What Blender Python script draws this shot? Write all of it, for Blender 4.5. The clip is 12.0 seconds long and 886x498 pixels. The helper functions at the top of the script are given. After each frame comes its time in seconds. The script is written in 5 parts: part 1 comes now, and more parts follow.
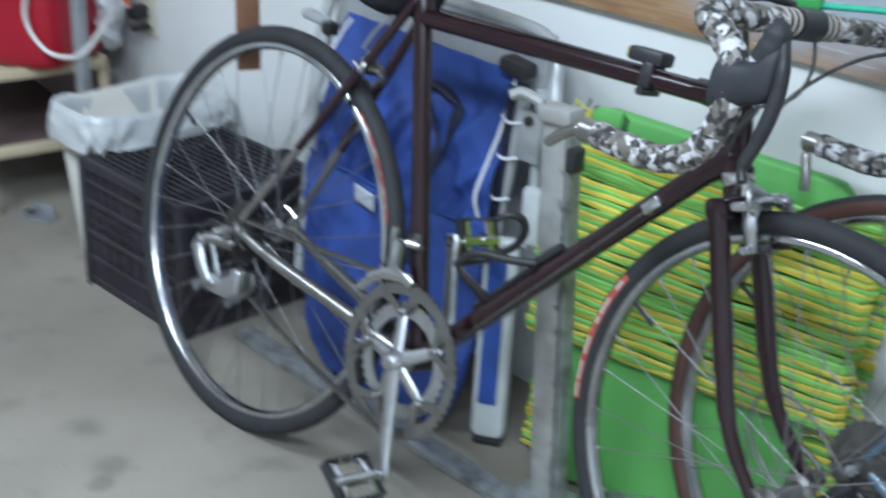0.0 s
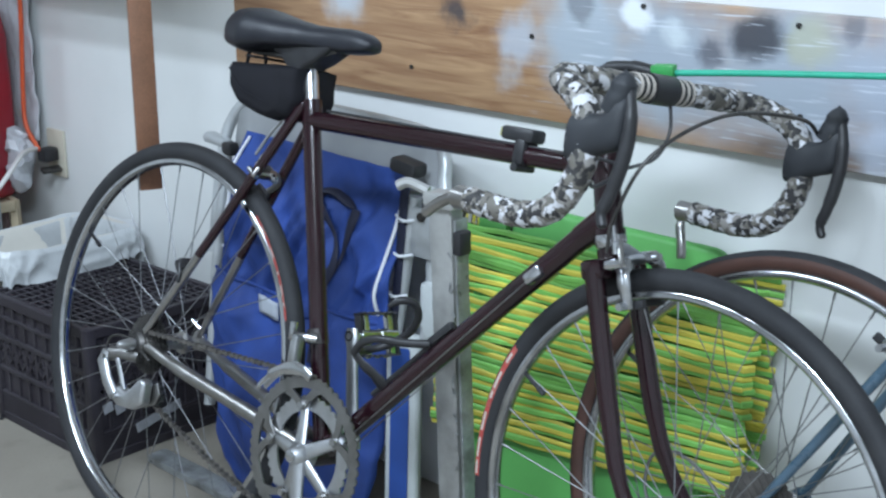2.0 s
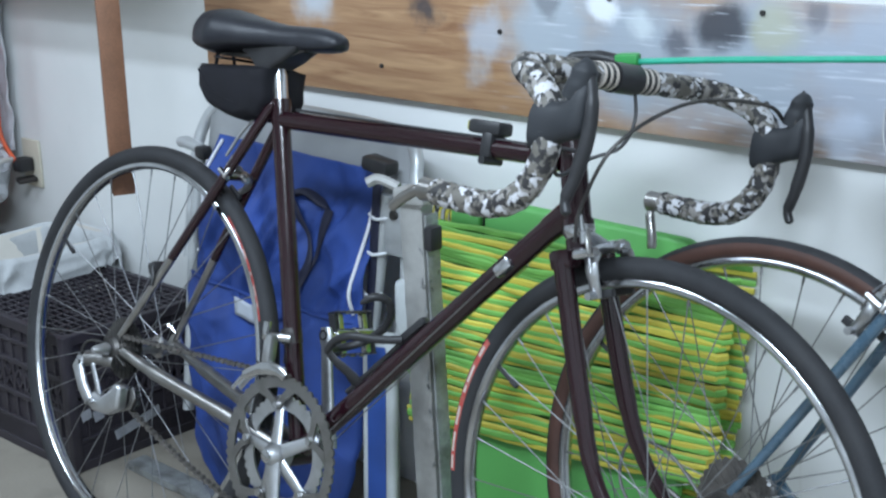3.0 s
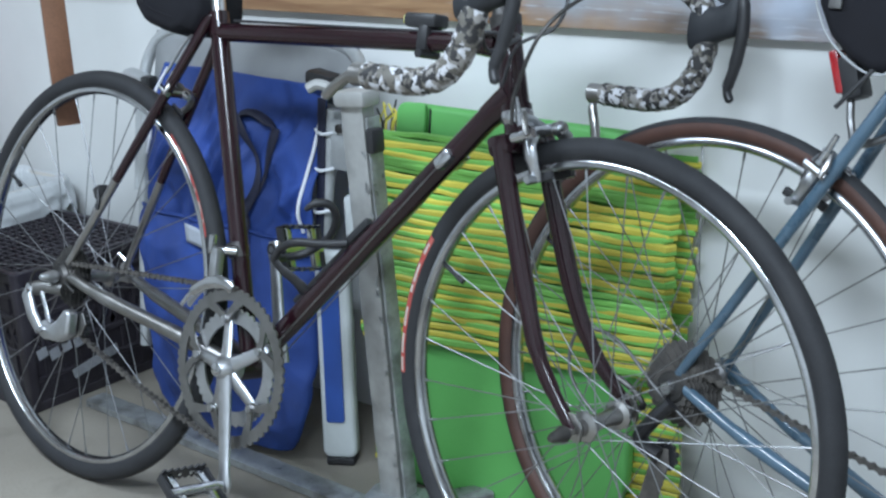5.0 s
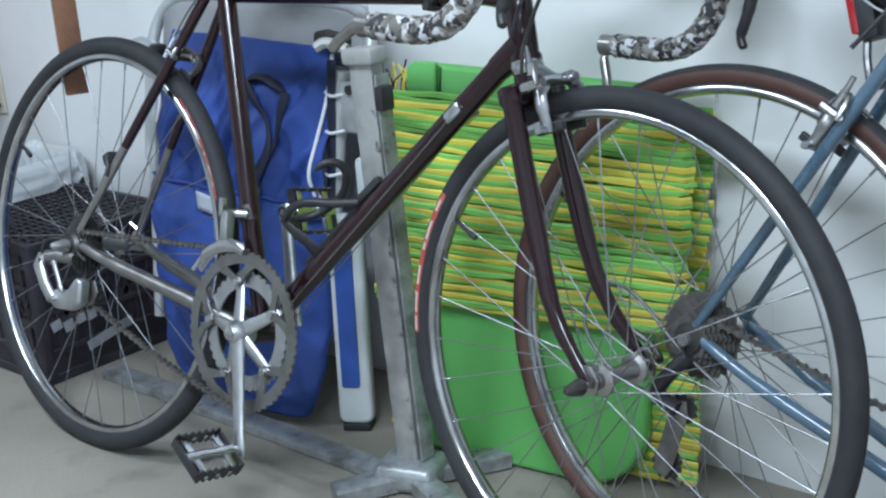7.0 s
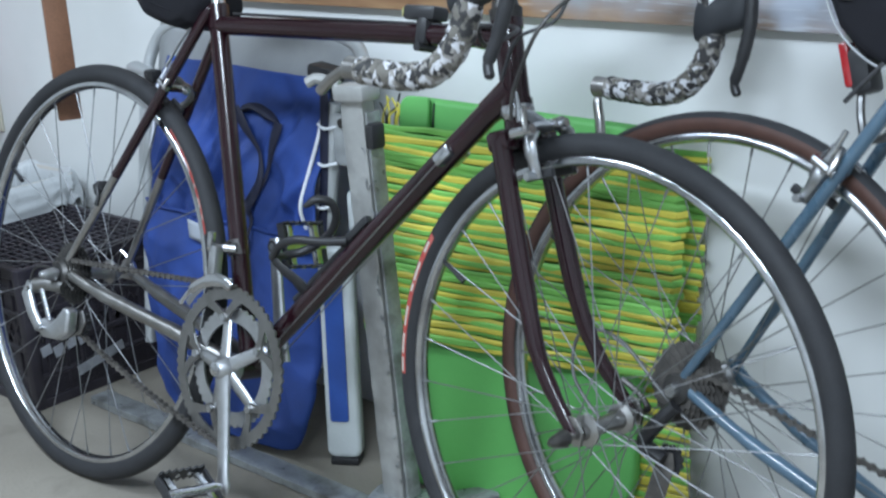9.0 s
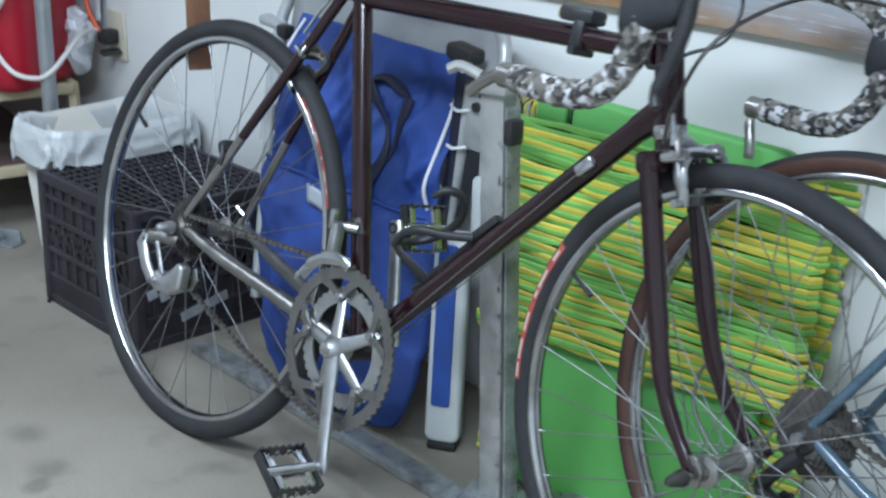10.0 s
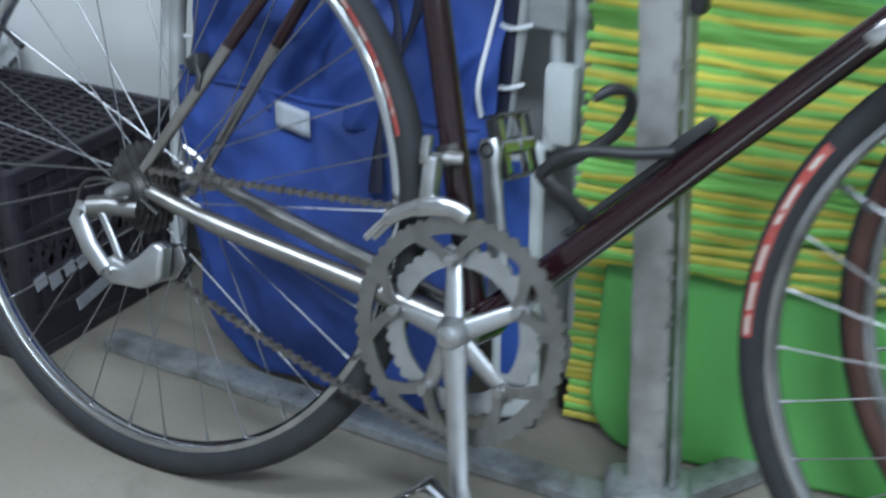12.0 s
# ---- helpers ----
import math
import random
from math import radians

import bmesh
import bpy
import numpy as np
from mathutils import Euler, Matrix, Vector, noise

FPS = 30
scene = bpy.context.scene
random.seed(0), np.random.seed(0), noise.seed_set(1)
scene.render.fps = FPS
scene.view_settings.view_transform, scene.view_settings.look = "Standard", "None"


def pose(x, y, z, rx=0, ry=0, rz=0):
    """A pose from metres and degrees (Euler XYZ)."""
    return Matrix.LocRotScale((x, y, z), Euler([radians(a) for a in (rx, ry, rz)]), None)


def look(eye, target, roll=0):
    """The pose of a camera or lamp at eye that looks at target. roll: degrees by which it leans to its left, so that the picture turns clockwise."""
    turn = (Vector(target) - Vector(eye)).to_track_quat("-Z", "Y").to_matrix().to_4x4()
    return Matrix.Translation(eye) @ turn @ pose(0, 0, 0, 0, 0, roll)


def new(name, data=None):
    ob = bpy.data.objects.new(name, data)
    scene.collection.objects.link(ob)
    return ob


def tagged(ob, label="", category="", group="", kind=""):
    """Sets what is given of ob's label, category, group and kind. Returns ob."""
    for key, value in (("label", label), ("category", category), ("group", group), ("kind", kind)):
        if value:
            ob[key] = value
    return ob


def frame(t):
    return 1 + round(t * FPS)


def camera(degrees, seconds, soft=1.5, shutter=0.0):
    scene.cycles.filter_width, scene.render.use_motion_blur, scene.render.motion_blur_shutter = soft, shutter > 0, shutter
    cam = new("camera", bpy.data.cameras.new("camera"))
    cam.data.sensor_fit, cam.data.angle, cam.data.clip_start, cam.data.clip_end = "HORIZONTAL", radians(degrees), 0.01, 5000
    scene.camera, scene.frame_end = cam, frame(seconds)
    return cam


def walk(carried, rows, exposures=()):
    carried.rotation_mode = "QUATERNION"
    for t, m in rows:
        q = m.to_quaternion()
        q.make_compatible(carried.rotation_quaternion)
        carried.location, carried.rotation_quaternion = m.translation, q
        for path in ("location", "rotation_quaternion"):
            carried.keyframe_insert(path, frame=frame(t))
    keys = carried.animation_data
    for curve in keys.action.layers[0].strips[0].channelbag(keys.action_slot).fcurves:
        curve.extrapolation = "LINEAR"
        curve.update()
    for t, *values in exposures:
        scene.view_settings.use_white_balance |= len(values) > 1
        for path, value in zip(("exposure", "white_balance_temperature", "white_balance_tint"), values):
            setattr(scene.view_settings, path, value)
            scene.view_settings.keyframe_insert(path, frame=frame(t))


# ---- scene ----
cam = camera(36.9, 12.0, soft=2.3, shutter=0.9)
PATH = [
    (0, (1.691, -1.147, 1.237), (0.382, 0.129, 0.426), 2.3),
    (0.5, (1.777, -1.098, 1.192), (0.333, 0.081, 0.468), -1.1),
    (1, (1.802, -1.097, 1.171), (0.434, 0.232, 0.567), 1.7),
    (1.5, (1.795, -1.152, 1.171), (0.47, 0.228, 0.587), 0.7),
    (2, (1.806, -1.16, 1.144), (0.493, 0.238, 0.574), -0.0),
    (2.5, (1.818, -1.153, 1.138), (0.515, 0.259, 0.582), -0.6),
    (4.5, (1.863, -1.131, 1.027), (0.553, 0.266, 0.45), -2.5),
    (5, (1.876, -1.123, 1.003), (0.595, 0.3, 0.423), -3.1),
    (5.5, (1.881, -1.121, 0.986), (0.596, 0.291, 0.391), -3.1),
    (6, (1.88, -1.12, 0.97), (0.587, 0.285, 0.374), -4.0),
    (6.5, (1.874, -1.114, 0.961), (0.577, 0.283, 0.355), -4.5),
    (8.5, (1.873, -1.096, 0.962), (0.568, 0.304, 0.384), -3.8),
    (9, (1.872, -1.068, 1.0), (0.565, 0.325, 0.407), -3.5),
    (9.5, (1.855, -1.033, 1.051), (0.489, 0.279, 0.41), -2.8),
    (10, (1.778, -1.055, 1.072), (0.404, 0.226, 0.386), 1.5),
    (10.5, (1.607, -1.085, 1.05), (0.365, 0.292, 0.3), 1.4),
    (11, (1.39, -1.089, 1.031), (0.253, 0.352, 0.237), -0.4),
    (11.5, (1.166, -1.07, 1.002), (0.169, 0.461, 0.187), 0.3),
    (12, (0.962, -1.003, 0.931), (0.08, 0.572, 0.07), 0.1),
]
walk(cam, [(t, look(eye, target, roll)) for t, eye, target, roll in PATH], [(0.0, 0.04), (9.5, 0.07), (10.5, 0.02), (12.0, -0.08)])


# ---- light ----
world = bpy.data.worlds.new("world")
world.use_nodes = True
world.node_tree.nodes["Background"].inputs[0].default_value = (0.55, 0.65, 0.8, 1)
world.node_tree.nodes["Background"].inputs[1].default_value = 0.05
scene.world = world


def tube_light(name, eye, target, w, h, power, colour):
    data = bpy.data.lights.new(name, "AREA")
    data.shape, data.size, data.size_y, data.energy, data.color = "RECTANGLE", w, h, power, colour
    ob = new(name, data)
    ob.matrix_world = look(eye, target)
    return ob


COOL = (0.70, 0.84, 1.0)
tube_light("ceiling_light", (-0.20, -1.05, 2.34), (-0.20, -1.05, 0), 1.2, 0.08, 28, COOL)
tube_light("ceiling_light", (-0.20, -1.35, 2.34), (-0.20, -1.35, 0), 1.2, 0.08, 28, COOL)
tube_light("ceiling_light", (1.75, -1.50, 2.34), (1.75, -1.50, 0), 1.2, 0.30, 101, COOL)


# ---- materials ----
def material(name, base, rough=0.5, metal=0.0, vary=0.12, scale=30.0, fine=300.0, bump=0.1, coat=0.0, rough_vary=0.12, second=None, amount=0.0, obj=False, spec=0.5):
    """A surface with grain at two scales: base colour varied by noise, with stains or patches of a second colour."""
    m = bpy.data.materials.new(name)
    m.use_nodes = True
    t = m.node_tree
    n, link = t.nodes, t.links.new
    p = n["Principled BSDF"]
    tc = n.new("ShaderNodeTexCoord")
    big = n.new("ShaderNodeTexNoise")
    big.inputs["Scale"].default_value, big.inputs["Detail"].default_value = scale, 5
    small = n.new("ShaderNodeTexNoise")
    small.inputs["Scale"].default_value, small.inputs["Detail"].default_value = fine, 3
    link(tc.outputs["Object"], big.inputs["Vector"])
    link(tc.outputs["Object"], small.inputs["Vector"])
    mixn = n.new("ShaderNodeMath")
    mixn.operation = "MULTIPLY_ADD"
    mixn.inputs[1].default_value, mixn.inputs[2].default_value = 0.4, 0.0
    link(small.outputs["Fac"], mixn.inputs[0])
    add = n.new("ShaderNodeMath")
    add.operation = "MULTIPLY_ADD"
    add.inputs[1].default_value = 0.6
    link(big.outputs["Fac"], add.inputs[0])
    link(mixn.outputs[0], add.inputs[2])
    ramp = n.new("ShaderNodeValToRGB")
    lo, hi = [max(0, c * (1 - vary)) for c in base], [min(1, c * (1 + vary)) for c in base]
    ramp.color_ramp.elements[0].position, ramp.color_ramp.elements[1].position = 0.3, 0.7
    ramp.color_ramp.elements[0].color, ramp.color_ramp.elements[1].color = (*lo, 1), (*hi, 1)
    link(add.outputs[0], ramp.inputs[0])
    colour = ramp.outputs[0]
    if second:
        spots = n.new("ShaderNodeTexNoise")
        spots.inputs["Scale"].default_value, spots.inputs["Detail"].default_value = scale * 0.45, 6
        link(tc.outputs["Object"], spots.inputs["Vector"])
        cut = n.new("ShaderNodeMapRange")
        cut.inputs[1].default_value, cut.inputs[2].default_value = 0.5, 0.75
        cut.inputs[4].default_value = amount
        link(spots.outputs["Fac"], cut.inputs[0])
        mix = n.new("ShaderNodeMix")
        mix.data_type = "RGBA"
        link(cut.outputs[0], mix.inputs[0])
        link(colour, mix.inputs[6])
        mix.inputs[7].default_value = (*second, 1)
        colour = mix.outputs[2]
    if obj:
        info = n.new("ShaderNodeObjectInfo")
        hsv = n.new("ShaderNodeHueSaturation")
        mr = n.new("ShaderNodeMapRange")
        mr.inputs[3].default_value, mr.inputs[4].default_value = 0.8, 1.2
        link(info.outputs["Random"], mr.inputs[0])
        link(mr.outputs[0], hsv.inputs["Value"])
        link(colour, hsv.inputs["Color"])
        colour = hsv.outputs[0]
    link(colour, p.inputs["Base Color"])
    rr = n.new("ShaderNodeMapRange")
    rr.inputs[3].default_value, rr.inputs[4].default_value = max(0.03, rough - rough_vary), min(1, rough + rough_vary)
    link(big.outputs["Fac"], rr.inputs[0])
    link(rr.outputs[0], p.inputs["Roughness"])
    p.inputs["Metallic"].default_value = metal
    p.inputs["Specular IOR Level"].default_value = spec
    p.inputs["Coat Weight"].default_value = coat
    p.inputs["Coat Roughness"].default_value = 0.12
    if bump:
        b = n.new("ShaderNodeBump")
        b.inputs["Strength"].default_value, b.inputs["Distance"].default_value = bump, 0.002
        link(add.outputs[0], b.inputs["Height"])
        link(b.outputs[0], p.inputs["Normal"])
    return m


MAROON = material("maroon_enamel", (0.0145, 0.0032, 0.0058), 0.2, 0.0, 0.2, 12, 200, 0.0, coat=0.25, rough_vary=0.05, spec=0.45)
CHROME = material("worn_chrome", (0.55, 0.56, 0.58), 0.22, 1.0, 0.12, 40, 500, 0.03, second=(0.3, 0.29, 0.28), amount=0.5)
DULLCHROME = material("dull_chrome_stay", (0.34, 0.33, 0.32), 0.33, 1.0, 0.15, 40, 500, 0.03, second=(0.2, 0.19, 0.18), amount=0.6)
ALLOY = material("satin_alloy", (0.52, 0.53, 0.55), 0.38, 1.0, 0.12, 50, 500, 0.05, second=(0.28, 0.28, 0.27), amount=0.5)
RINGALLOY = material("grey_chainring_alloy", (0.27, 0.265, 0.26), 0.42, 1.0, 0.15, 50, 500, 0.05, second=(0.13, 0.12, 0.11), amount=0.6)
RIMALLOY = material("rim_alloy", (0.52, 0.53, 0.55), 0.2, 1.0, 0.15, 30, 400, 0.04, second=(0.16, 0.16, 0.165), amount=0.6)
STEEL = material("spoke_steel", (0.29, 0.295, 0.305), 0.36, 1.0, 0.1, 60, 400, 0.0)
DARKSTEEL = material("greasy_dark_steel", (0.075, 0.072, 0.070), 0.45, 0.8, 0.3, 60, 400, 0.1, second=(0.16, 0.15, 0.14), amount=0.6)
RUBBER = material("black_tyre_rubber", (0.026, 0.0265, 0.029), 0.66, 0.0, 0.25, 40, 500, 0.15, second=(0.036, 0.036, 0.037), amount=0.5, spec=0.25)
GUM = material("brown_gumwall_rubber", (0.065, 0.028, 0.020), 0.65, 0.0, 0.25, 40, 500, 0.15)
BLACK = material("black_plastic", (0.022, 0.022, 0.024), 0.42, 0.0, 0.25, 40, 400, 0.06, spec=0.4)
HOOD = material("black_rubber_hood", (0.015, 0.017, 0.021), 0.6, 0.0, 0.2, 40, 500, 0.1)
LEATHER = material("black_saddle_vinyl", (0.014, 0.015, 0.020), 0.42, 0.0, 0.2, 60, 900, 0.25, spec=0.4)
NYLON = material("black_nylon_cloth", (0.010, 0.010, 0.013), 0.78, 0.0, 0.3, 30, 1200, 0.4, spec=0.2)
REDLABEL = material("faded_red_label", (0.36, 0.055, 0.045), 0.6, 0.0, 0.3, 90, 400, 0.03, second=(0.40, 0.24, 0.20), amount=0.6)
WHITELABEL = material("cream_label_print", (0.50, 0.45, 0.40), 0.5, 0.0, 0.15, 60, 300, 0.03)
REDLENS = material("red_reflector", (0.30, 0.008, 0.012), 0.2, 0.0, 0.15, 60, 300, 0.1, coat=0.6)
AMBER = material("yellow_reflector", (0.42, 0.40, 0.16), 0.25, 0.0, 0.15, 60, 300, 0.1, coat=0.5)
SKYBLUE = material("blue_enamel", (0.058, 0.105, 0.15), 0.3, 0.0, 0.15, 30, 400, 0.03, coat=0.6, second=(0.03, 0.055, 0.08), amount=0.5)
# The darker second blue paints shade of the folds into the cloth.
BLUECLOTH = material("royal_blue_cloth", (0.019, 0.055, 0.245), 0.7, 0.0, 0.4, 11, 900, 0.5, second=(0.010, 0.024, 0.11), amount=0.8)
NAVY = material("navy_binding", (0.008, 0.010, 0.03), 0.7, 0.0, 0.2, 30, 900, 0.3)
WHITEPIPING = material("white_piping", (0.7, 0.72, 0.75), 0.5, 0.0, 0.08, 60, 400, 0.05)
CHAIRTUBE = material("grey_painted_tube", (0.50, 0.52, 0.53), 0.35, 0.35, 0.1, 30, 300, 0.04, second=(0.32, 0.33, 0.33), amount=0.5)
CHAIRWHITE = material("white_chair_plastic", (0.55, 0.58, 0.58), 0.45, 0.0, 0.07, 20, 300, 0.04, second=(0.4, 0.42, 0.42), amount=0.5)
GREYCLOTH = material("light_grey_backing_cloth", (0.34, 0.35, 0.36), 0.8, 0.0, 0.1, 20, 900, 0.3)
ARMBLUE = material("blue_armrest_inlay", (0.022, 0.075, 0.32), 0.45, 0.0, 0.12, 25, 400, 0.06)
LIME = material("lime_green_foam", (0.105, 0.372, 0.092), 0.55, 0.0, 0.07, 9, 350, 0.1, second=(0.08, 0.33, 0.06), amount=0.6)
STRAWYELLOW = material("yellow_woven_strip", (0.54, 0.47, 0.065), 0.6, 0.0, 0.18, 25, 500, 0.3, obj=True)
STRAWGREEN = material("green_woven_strip", (0.17, 0.43, 0.085), 0.6, 0.0, 0.18, 25, 500, 0.3, obj=True)
CRATEBLACK = material("black_crate_plastic", (0.027, 0.023, 0.029), 0.5, 0.0, 0.25, 20, 400, 0.12, second=(0.050, 0.045, 0.052), amount=0.6, spec=0.35)
BINWHITE = material("off_white_bin_plastic", (0.55, 0.53, 0.48), 0.45, 0.0, 0.06, 15, 300, 0.05, second=(0.42, 0.40, 0.36), amount=0.6)
LINER = material("white_bin_liner", (0.50, 0.52, 0.53), 0.3, 0.0, 0.06, 30, 200, 0.3)
CANRED = material("red_can_plastic", (0.36, 0.006, 0.022), 0.4, 0.0, 0.12, 10, 350, 0.08)
PINE = material("pale_pine", (0.50, 0.42, 0.29), 0.6, 0.0, 0.15, 20, 250, 0.15)
BROWNWOOD = material("brown_stained_lath", (0.24, 0.115, 0.065), 0.55, 0.0, 0.25, 18, 260, 0.2, second=(0.13, 0.06, 0.035), amount=0.6)
GALV = material("galvanised_pipe", (0.36, 0.38, 0.40), 0.45, 0.7, 0.15, 25, 200, 0.05)
HOSE = material("white_hose", (0.6, 0.58, 0.56), 0.45, 0.0, 0.06, 40, 300, 0.03)
ORANGE = material("orange_cord_jacket", (0.65, 0.10, 0.03), 0.45, 0.0, 0.1, 40, 300, 0.03)
GREENCORD = material("teal_green_cord", (0.02, 0.34, 0.22), 0.5, 0.0, 0.15, 60, 700, 0.3)
GREENTIP = material("green_plastic_tip", (0.03, 0.26, 0.06), 0.4, 0.0, 0.1, 60, 300, 0.03)
TAPE = material("silver_wrapping_tape", (0.36, 0.36, 0.35), 0.4, 0.35, 0.12, 22, 90, 0.8, second=(0.15, 0.145, 0.135), amount=0.85)
DIRTYTAPE = material("scuffed_silver_tape", (0.33, 0.345, 0.35), 0.32, 0.45, 0.25, 45, 160, 0.9, second=(0.10, 0.095, 0.085), amount=0.9)
OUTLETIVORY = material("ivory_plate", (0.58, 0.54, 0.44), 0.45, 0.0, 0.06, 30, 300, 0.03)
FILM = material("crumpled_clear_film", (0.55, 0.57, 0.60), 0.2, 0.0, 0.08, 60, 200, 0.4)
PALEPATCH = material("pale_gap_and_label", (0.30, 0.31, 0.33), 0.8, 0.0, 0.2, 60, 600, 0.2, second=(0.14, 0.14, 0.16), amount=0.6)
RUSTY = material("rusty_drivetrain_steel", (0.085, 0.078, 0.072), 0.55, 0.4, 0.3, 90, 600, 0.2, second=(0.16, 0.145, 0.13), amount=0.7)
DULLSTEEL = material("tarnished_spoke_steel", (0.20, 0.20, 0.20), 0.45, 0.9, 0.2, 60, 400, 0.0)
CLOTHTAG = material("pale_cloth_tag", (0.42, 0.45, 0.50), 0.7, 0.0, 0.1, 60, 600, 0.2)
DARKBOARD = material("dark_brown_panel", (0.095, 0.060, 0.058), 0.7, 0.0, 0.25, 8, 120, 0.1)
SHELFWOOD = material("raw_shelf_board", (0.34, 0.26, 0.19), 0.7, 0.0, 0.2, 12, 200, 0.2)


def nodes_of(m):
    m.use_nodes = True
    return m.node_tree.nodes, m.node_tree.links.new, m.node_tree.nodes["Principled BSDF"]


def blob_mask(n, link, position, cx, cz, radius, wobble, soft=0.5):
    """A soft-edged spot round (cx, cz) on a wall, its edge broken up by the wobble noise."""
    d = n.new("ShaderNodeVectorMath")
    d.operation = "DISTANCE"
    link(position, d.inputs[0])
    d.inputs[1].default_value = (cx, 0, cz)
    s = n.new("ShaderNodeMath")
    s.operation = "MULTIPLY_ADD"
    s.inputs[1].default_value = 0.09
    link(wobble, s.inputs[0])
    link(d.outputs["Value"], s.inputs[2])
    mr = n.new("ShaderNodeMapRange")
    mr.interpolation_type = "SMOOTHSTEP"
    mr.inputs[1].default_value, mr.inputs[2].default_value = radius * (1 - soft) + 0.045, radius + 0.045
    mr.inputs[3].default_value, mr.inputs[4].default_value = 1, 0
    link(s.outputs[0], mr.inputs[0])
    return mr.outputs[0]


def concrete():
    m = bpy.data.materials.new("worn_concrete")
    n, link, p = nodes_of(m)
    tc = n.new("ShaderNodeTexCoord")
    noises = []
    for scale, detail in ((1.6, 6), (9, 6), (160, 4)):
        x = n.new("ShaderNodeTexNoise")
        x.inputs["Scale"].default_value, x.inputs["Detail"].default_value = scale, detail
        link(tc.outputs["Object"], x.inputs["Vector"])
        noises.append(x)
    ramp = n.new("ShaderNodeValToRGB")
    e = ramp.color_ramp.elements
    e[0].position, e[0].color = 0.35, (0.20, 0.180, 0.150, 1)
    e[1].position, e[1].color = 0.65, (0.285, 0.258, 0.215, 1)
    link(noises[0].outputs["Fac"], ramp.inputs[0])
    colour = ramp.outputs[0]
    for noise_node, lo, hi, dark, amount in ((noises[1], 0.56, 0.72, (0.14, 0.125, 0.105), 0.55), (noises[2], 0.55, 0.75, (0.16, 0.145, 0.125), 0.35)):
        mr = n.new("ShaderNodeMapRange")
        mr.inputs[1].default_value, mr.inputs[2].default_value, mr.inputs[4].default_value = lo, hi, amount
        link(noise_node.outputs["Fac"], mr.inputs[0])
        mix = n.new("ShaderNodeMix")
        mix.data_type = "RGBA"
        link(mr.outputs[0], mix.inputs[0])
        link(colour, mix.inputs[6])
        mix.inputs[7].default_value = (*dark, 1)
        colour = mix.outputs[2]
    # oil spots on the open floor
    sep = n.new("ShaderNodeSeparateXYZ")
    link(tc.outputs["Object"], sep.inputs[0])
    com = n.new("ShaderNodeCombineXYZ")
    link(sep.outputs[0], com.inputs[0])
    link(sep.outputs[1], com.inputs[2])
    for cx, cy, r in ((0.0, -0.235, 0.045), (-0.14, -0.21, 0.05), (0.03, -0.27, 0.03), (-0.5, -0.08, 0.02), (0.1, -0.4, 0.05), (-0.35, -0.3, 0.03)):
        mask = blob_mask(n, link, com.outputs[0], cx, cy, r, noises[1].outputs["Fac"], 0.8)
        half = n.new("ShaderNodeMath")
        half.operation = "MULTIPLY"
        half.inputs[1].default_value = 0.6
        link(mask, half.inputs[0])
        mix = n.new("ShaderNodeMix")
        mix.data_type = "RGBA"
        link(half.outputs[0], mix.inputs[0])
        link(colour, mix.inputs[6])
        mix.inputs[7].default_value = (0.13, 0.12, 0.105, 1)
        colour = mix.outputs[2]
    link(colour, p.inputs["Base Color"])
    mr = n.new("ShaderNodeMapRange")
    mr.inputs[3].default_value, mr.inputs[4].default_value = 0.45, 0.75
    link(noises[1].outputs["Fac"], mr.inputs[0])
    link(mr.outputs[0], p.inputs["Roughness"])
    b = n.new("ShaderNodeBump")
    b.inputs["Strength"].default_value, b.inputs["Distance"].default_value = 0.25, 0.003
    link(noises[2].outputs["Fac"], b.inputs["Height"])
    link(b.outputs[0], p.inputs["Normal"])
    return m


def painted_wall():
    m = bpy.data.materials.new("white_wall_paint")
    n, link, p = nodes_of(m)
    tc = n.new("ShaderNodeTexCoord")
    big = n.new("ShaderNodeTexNoise")
    big.inputs["Scale"].default_value, big.inputs["Detail"].default_value = 2.2, 6
    fine = n.new("ShaderNodeTexNoise")
    fine.inputs["Scale"].default_value, fine.inputs["Detail"].default_value = 90, 4
    for x in (big, fine):
        link(tc.outputs["Object"], x.inputs["Vector"])
    ramp = n.new("ShaderNodeValToRGB")
    e = ramp.color_ramp.elements
    e[0].position, e[0].color = 0.35, (0.66, 0.67, 0.66, 1)
    e[1].position, e[1].color = 0.6, (0.74, 0.75, 0.74, 1)
    link(big.outputs["Fac"], ramp.inputs[0])
    # drips and scuffs
    mp = n.new("ShaderNodeMapping")
    mp.inputs["Scale"].default_value = (60, 60, 5)
    link(tc.outputs["Object"], mp.inputs["Vector"])
    drip = n.new("ShaderNodeTexNoise")
    drip.inputs["Scale"].default_value, drip.inputs["Detail"].default_value = 1.0, 3
    link(mp.outputs[0], drip.inputs["Vector"])
    mr = n.new("ShaderNodeMapRange")
    mr.inputs[1].default_value, mr.inputs[2].default_value, mr.inputs[4].default_value = 0.68, 0.8, 0.3
    link(drip.outputs["Fac"], mr.inputs[0])
    mix = n.new("ShaderNodeMix")
    mix.data_type = "RGBA"
    link(mr.outputs[0], mix.inputs[0])
    link(ramp.outputs[0], mix.inputs[6])
    mix.inputs[7].default_value = (0.5, 0.49, 0.44, 1)
    link(mix.outputs[2], p.inputs["Base Color"])
    p.inputs["Roughness"].default_value = 0.55
    b = n.new("ShaderNodeBump")
    b.inputs["Strength"].default_value, b.inputs["Distance"].default_value = 0.15, 0.002
    link(fine.outputs["Fac"], b.inputs["Height"])
    link(b.outputs[0], p.inputs["Normal"])
    return m


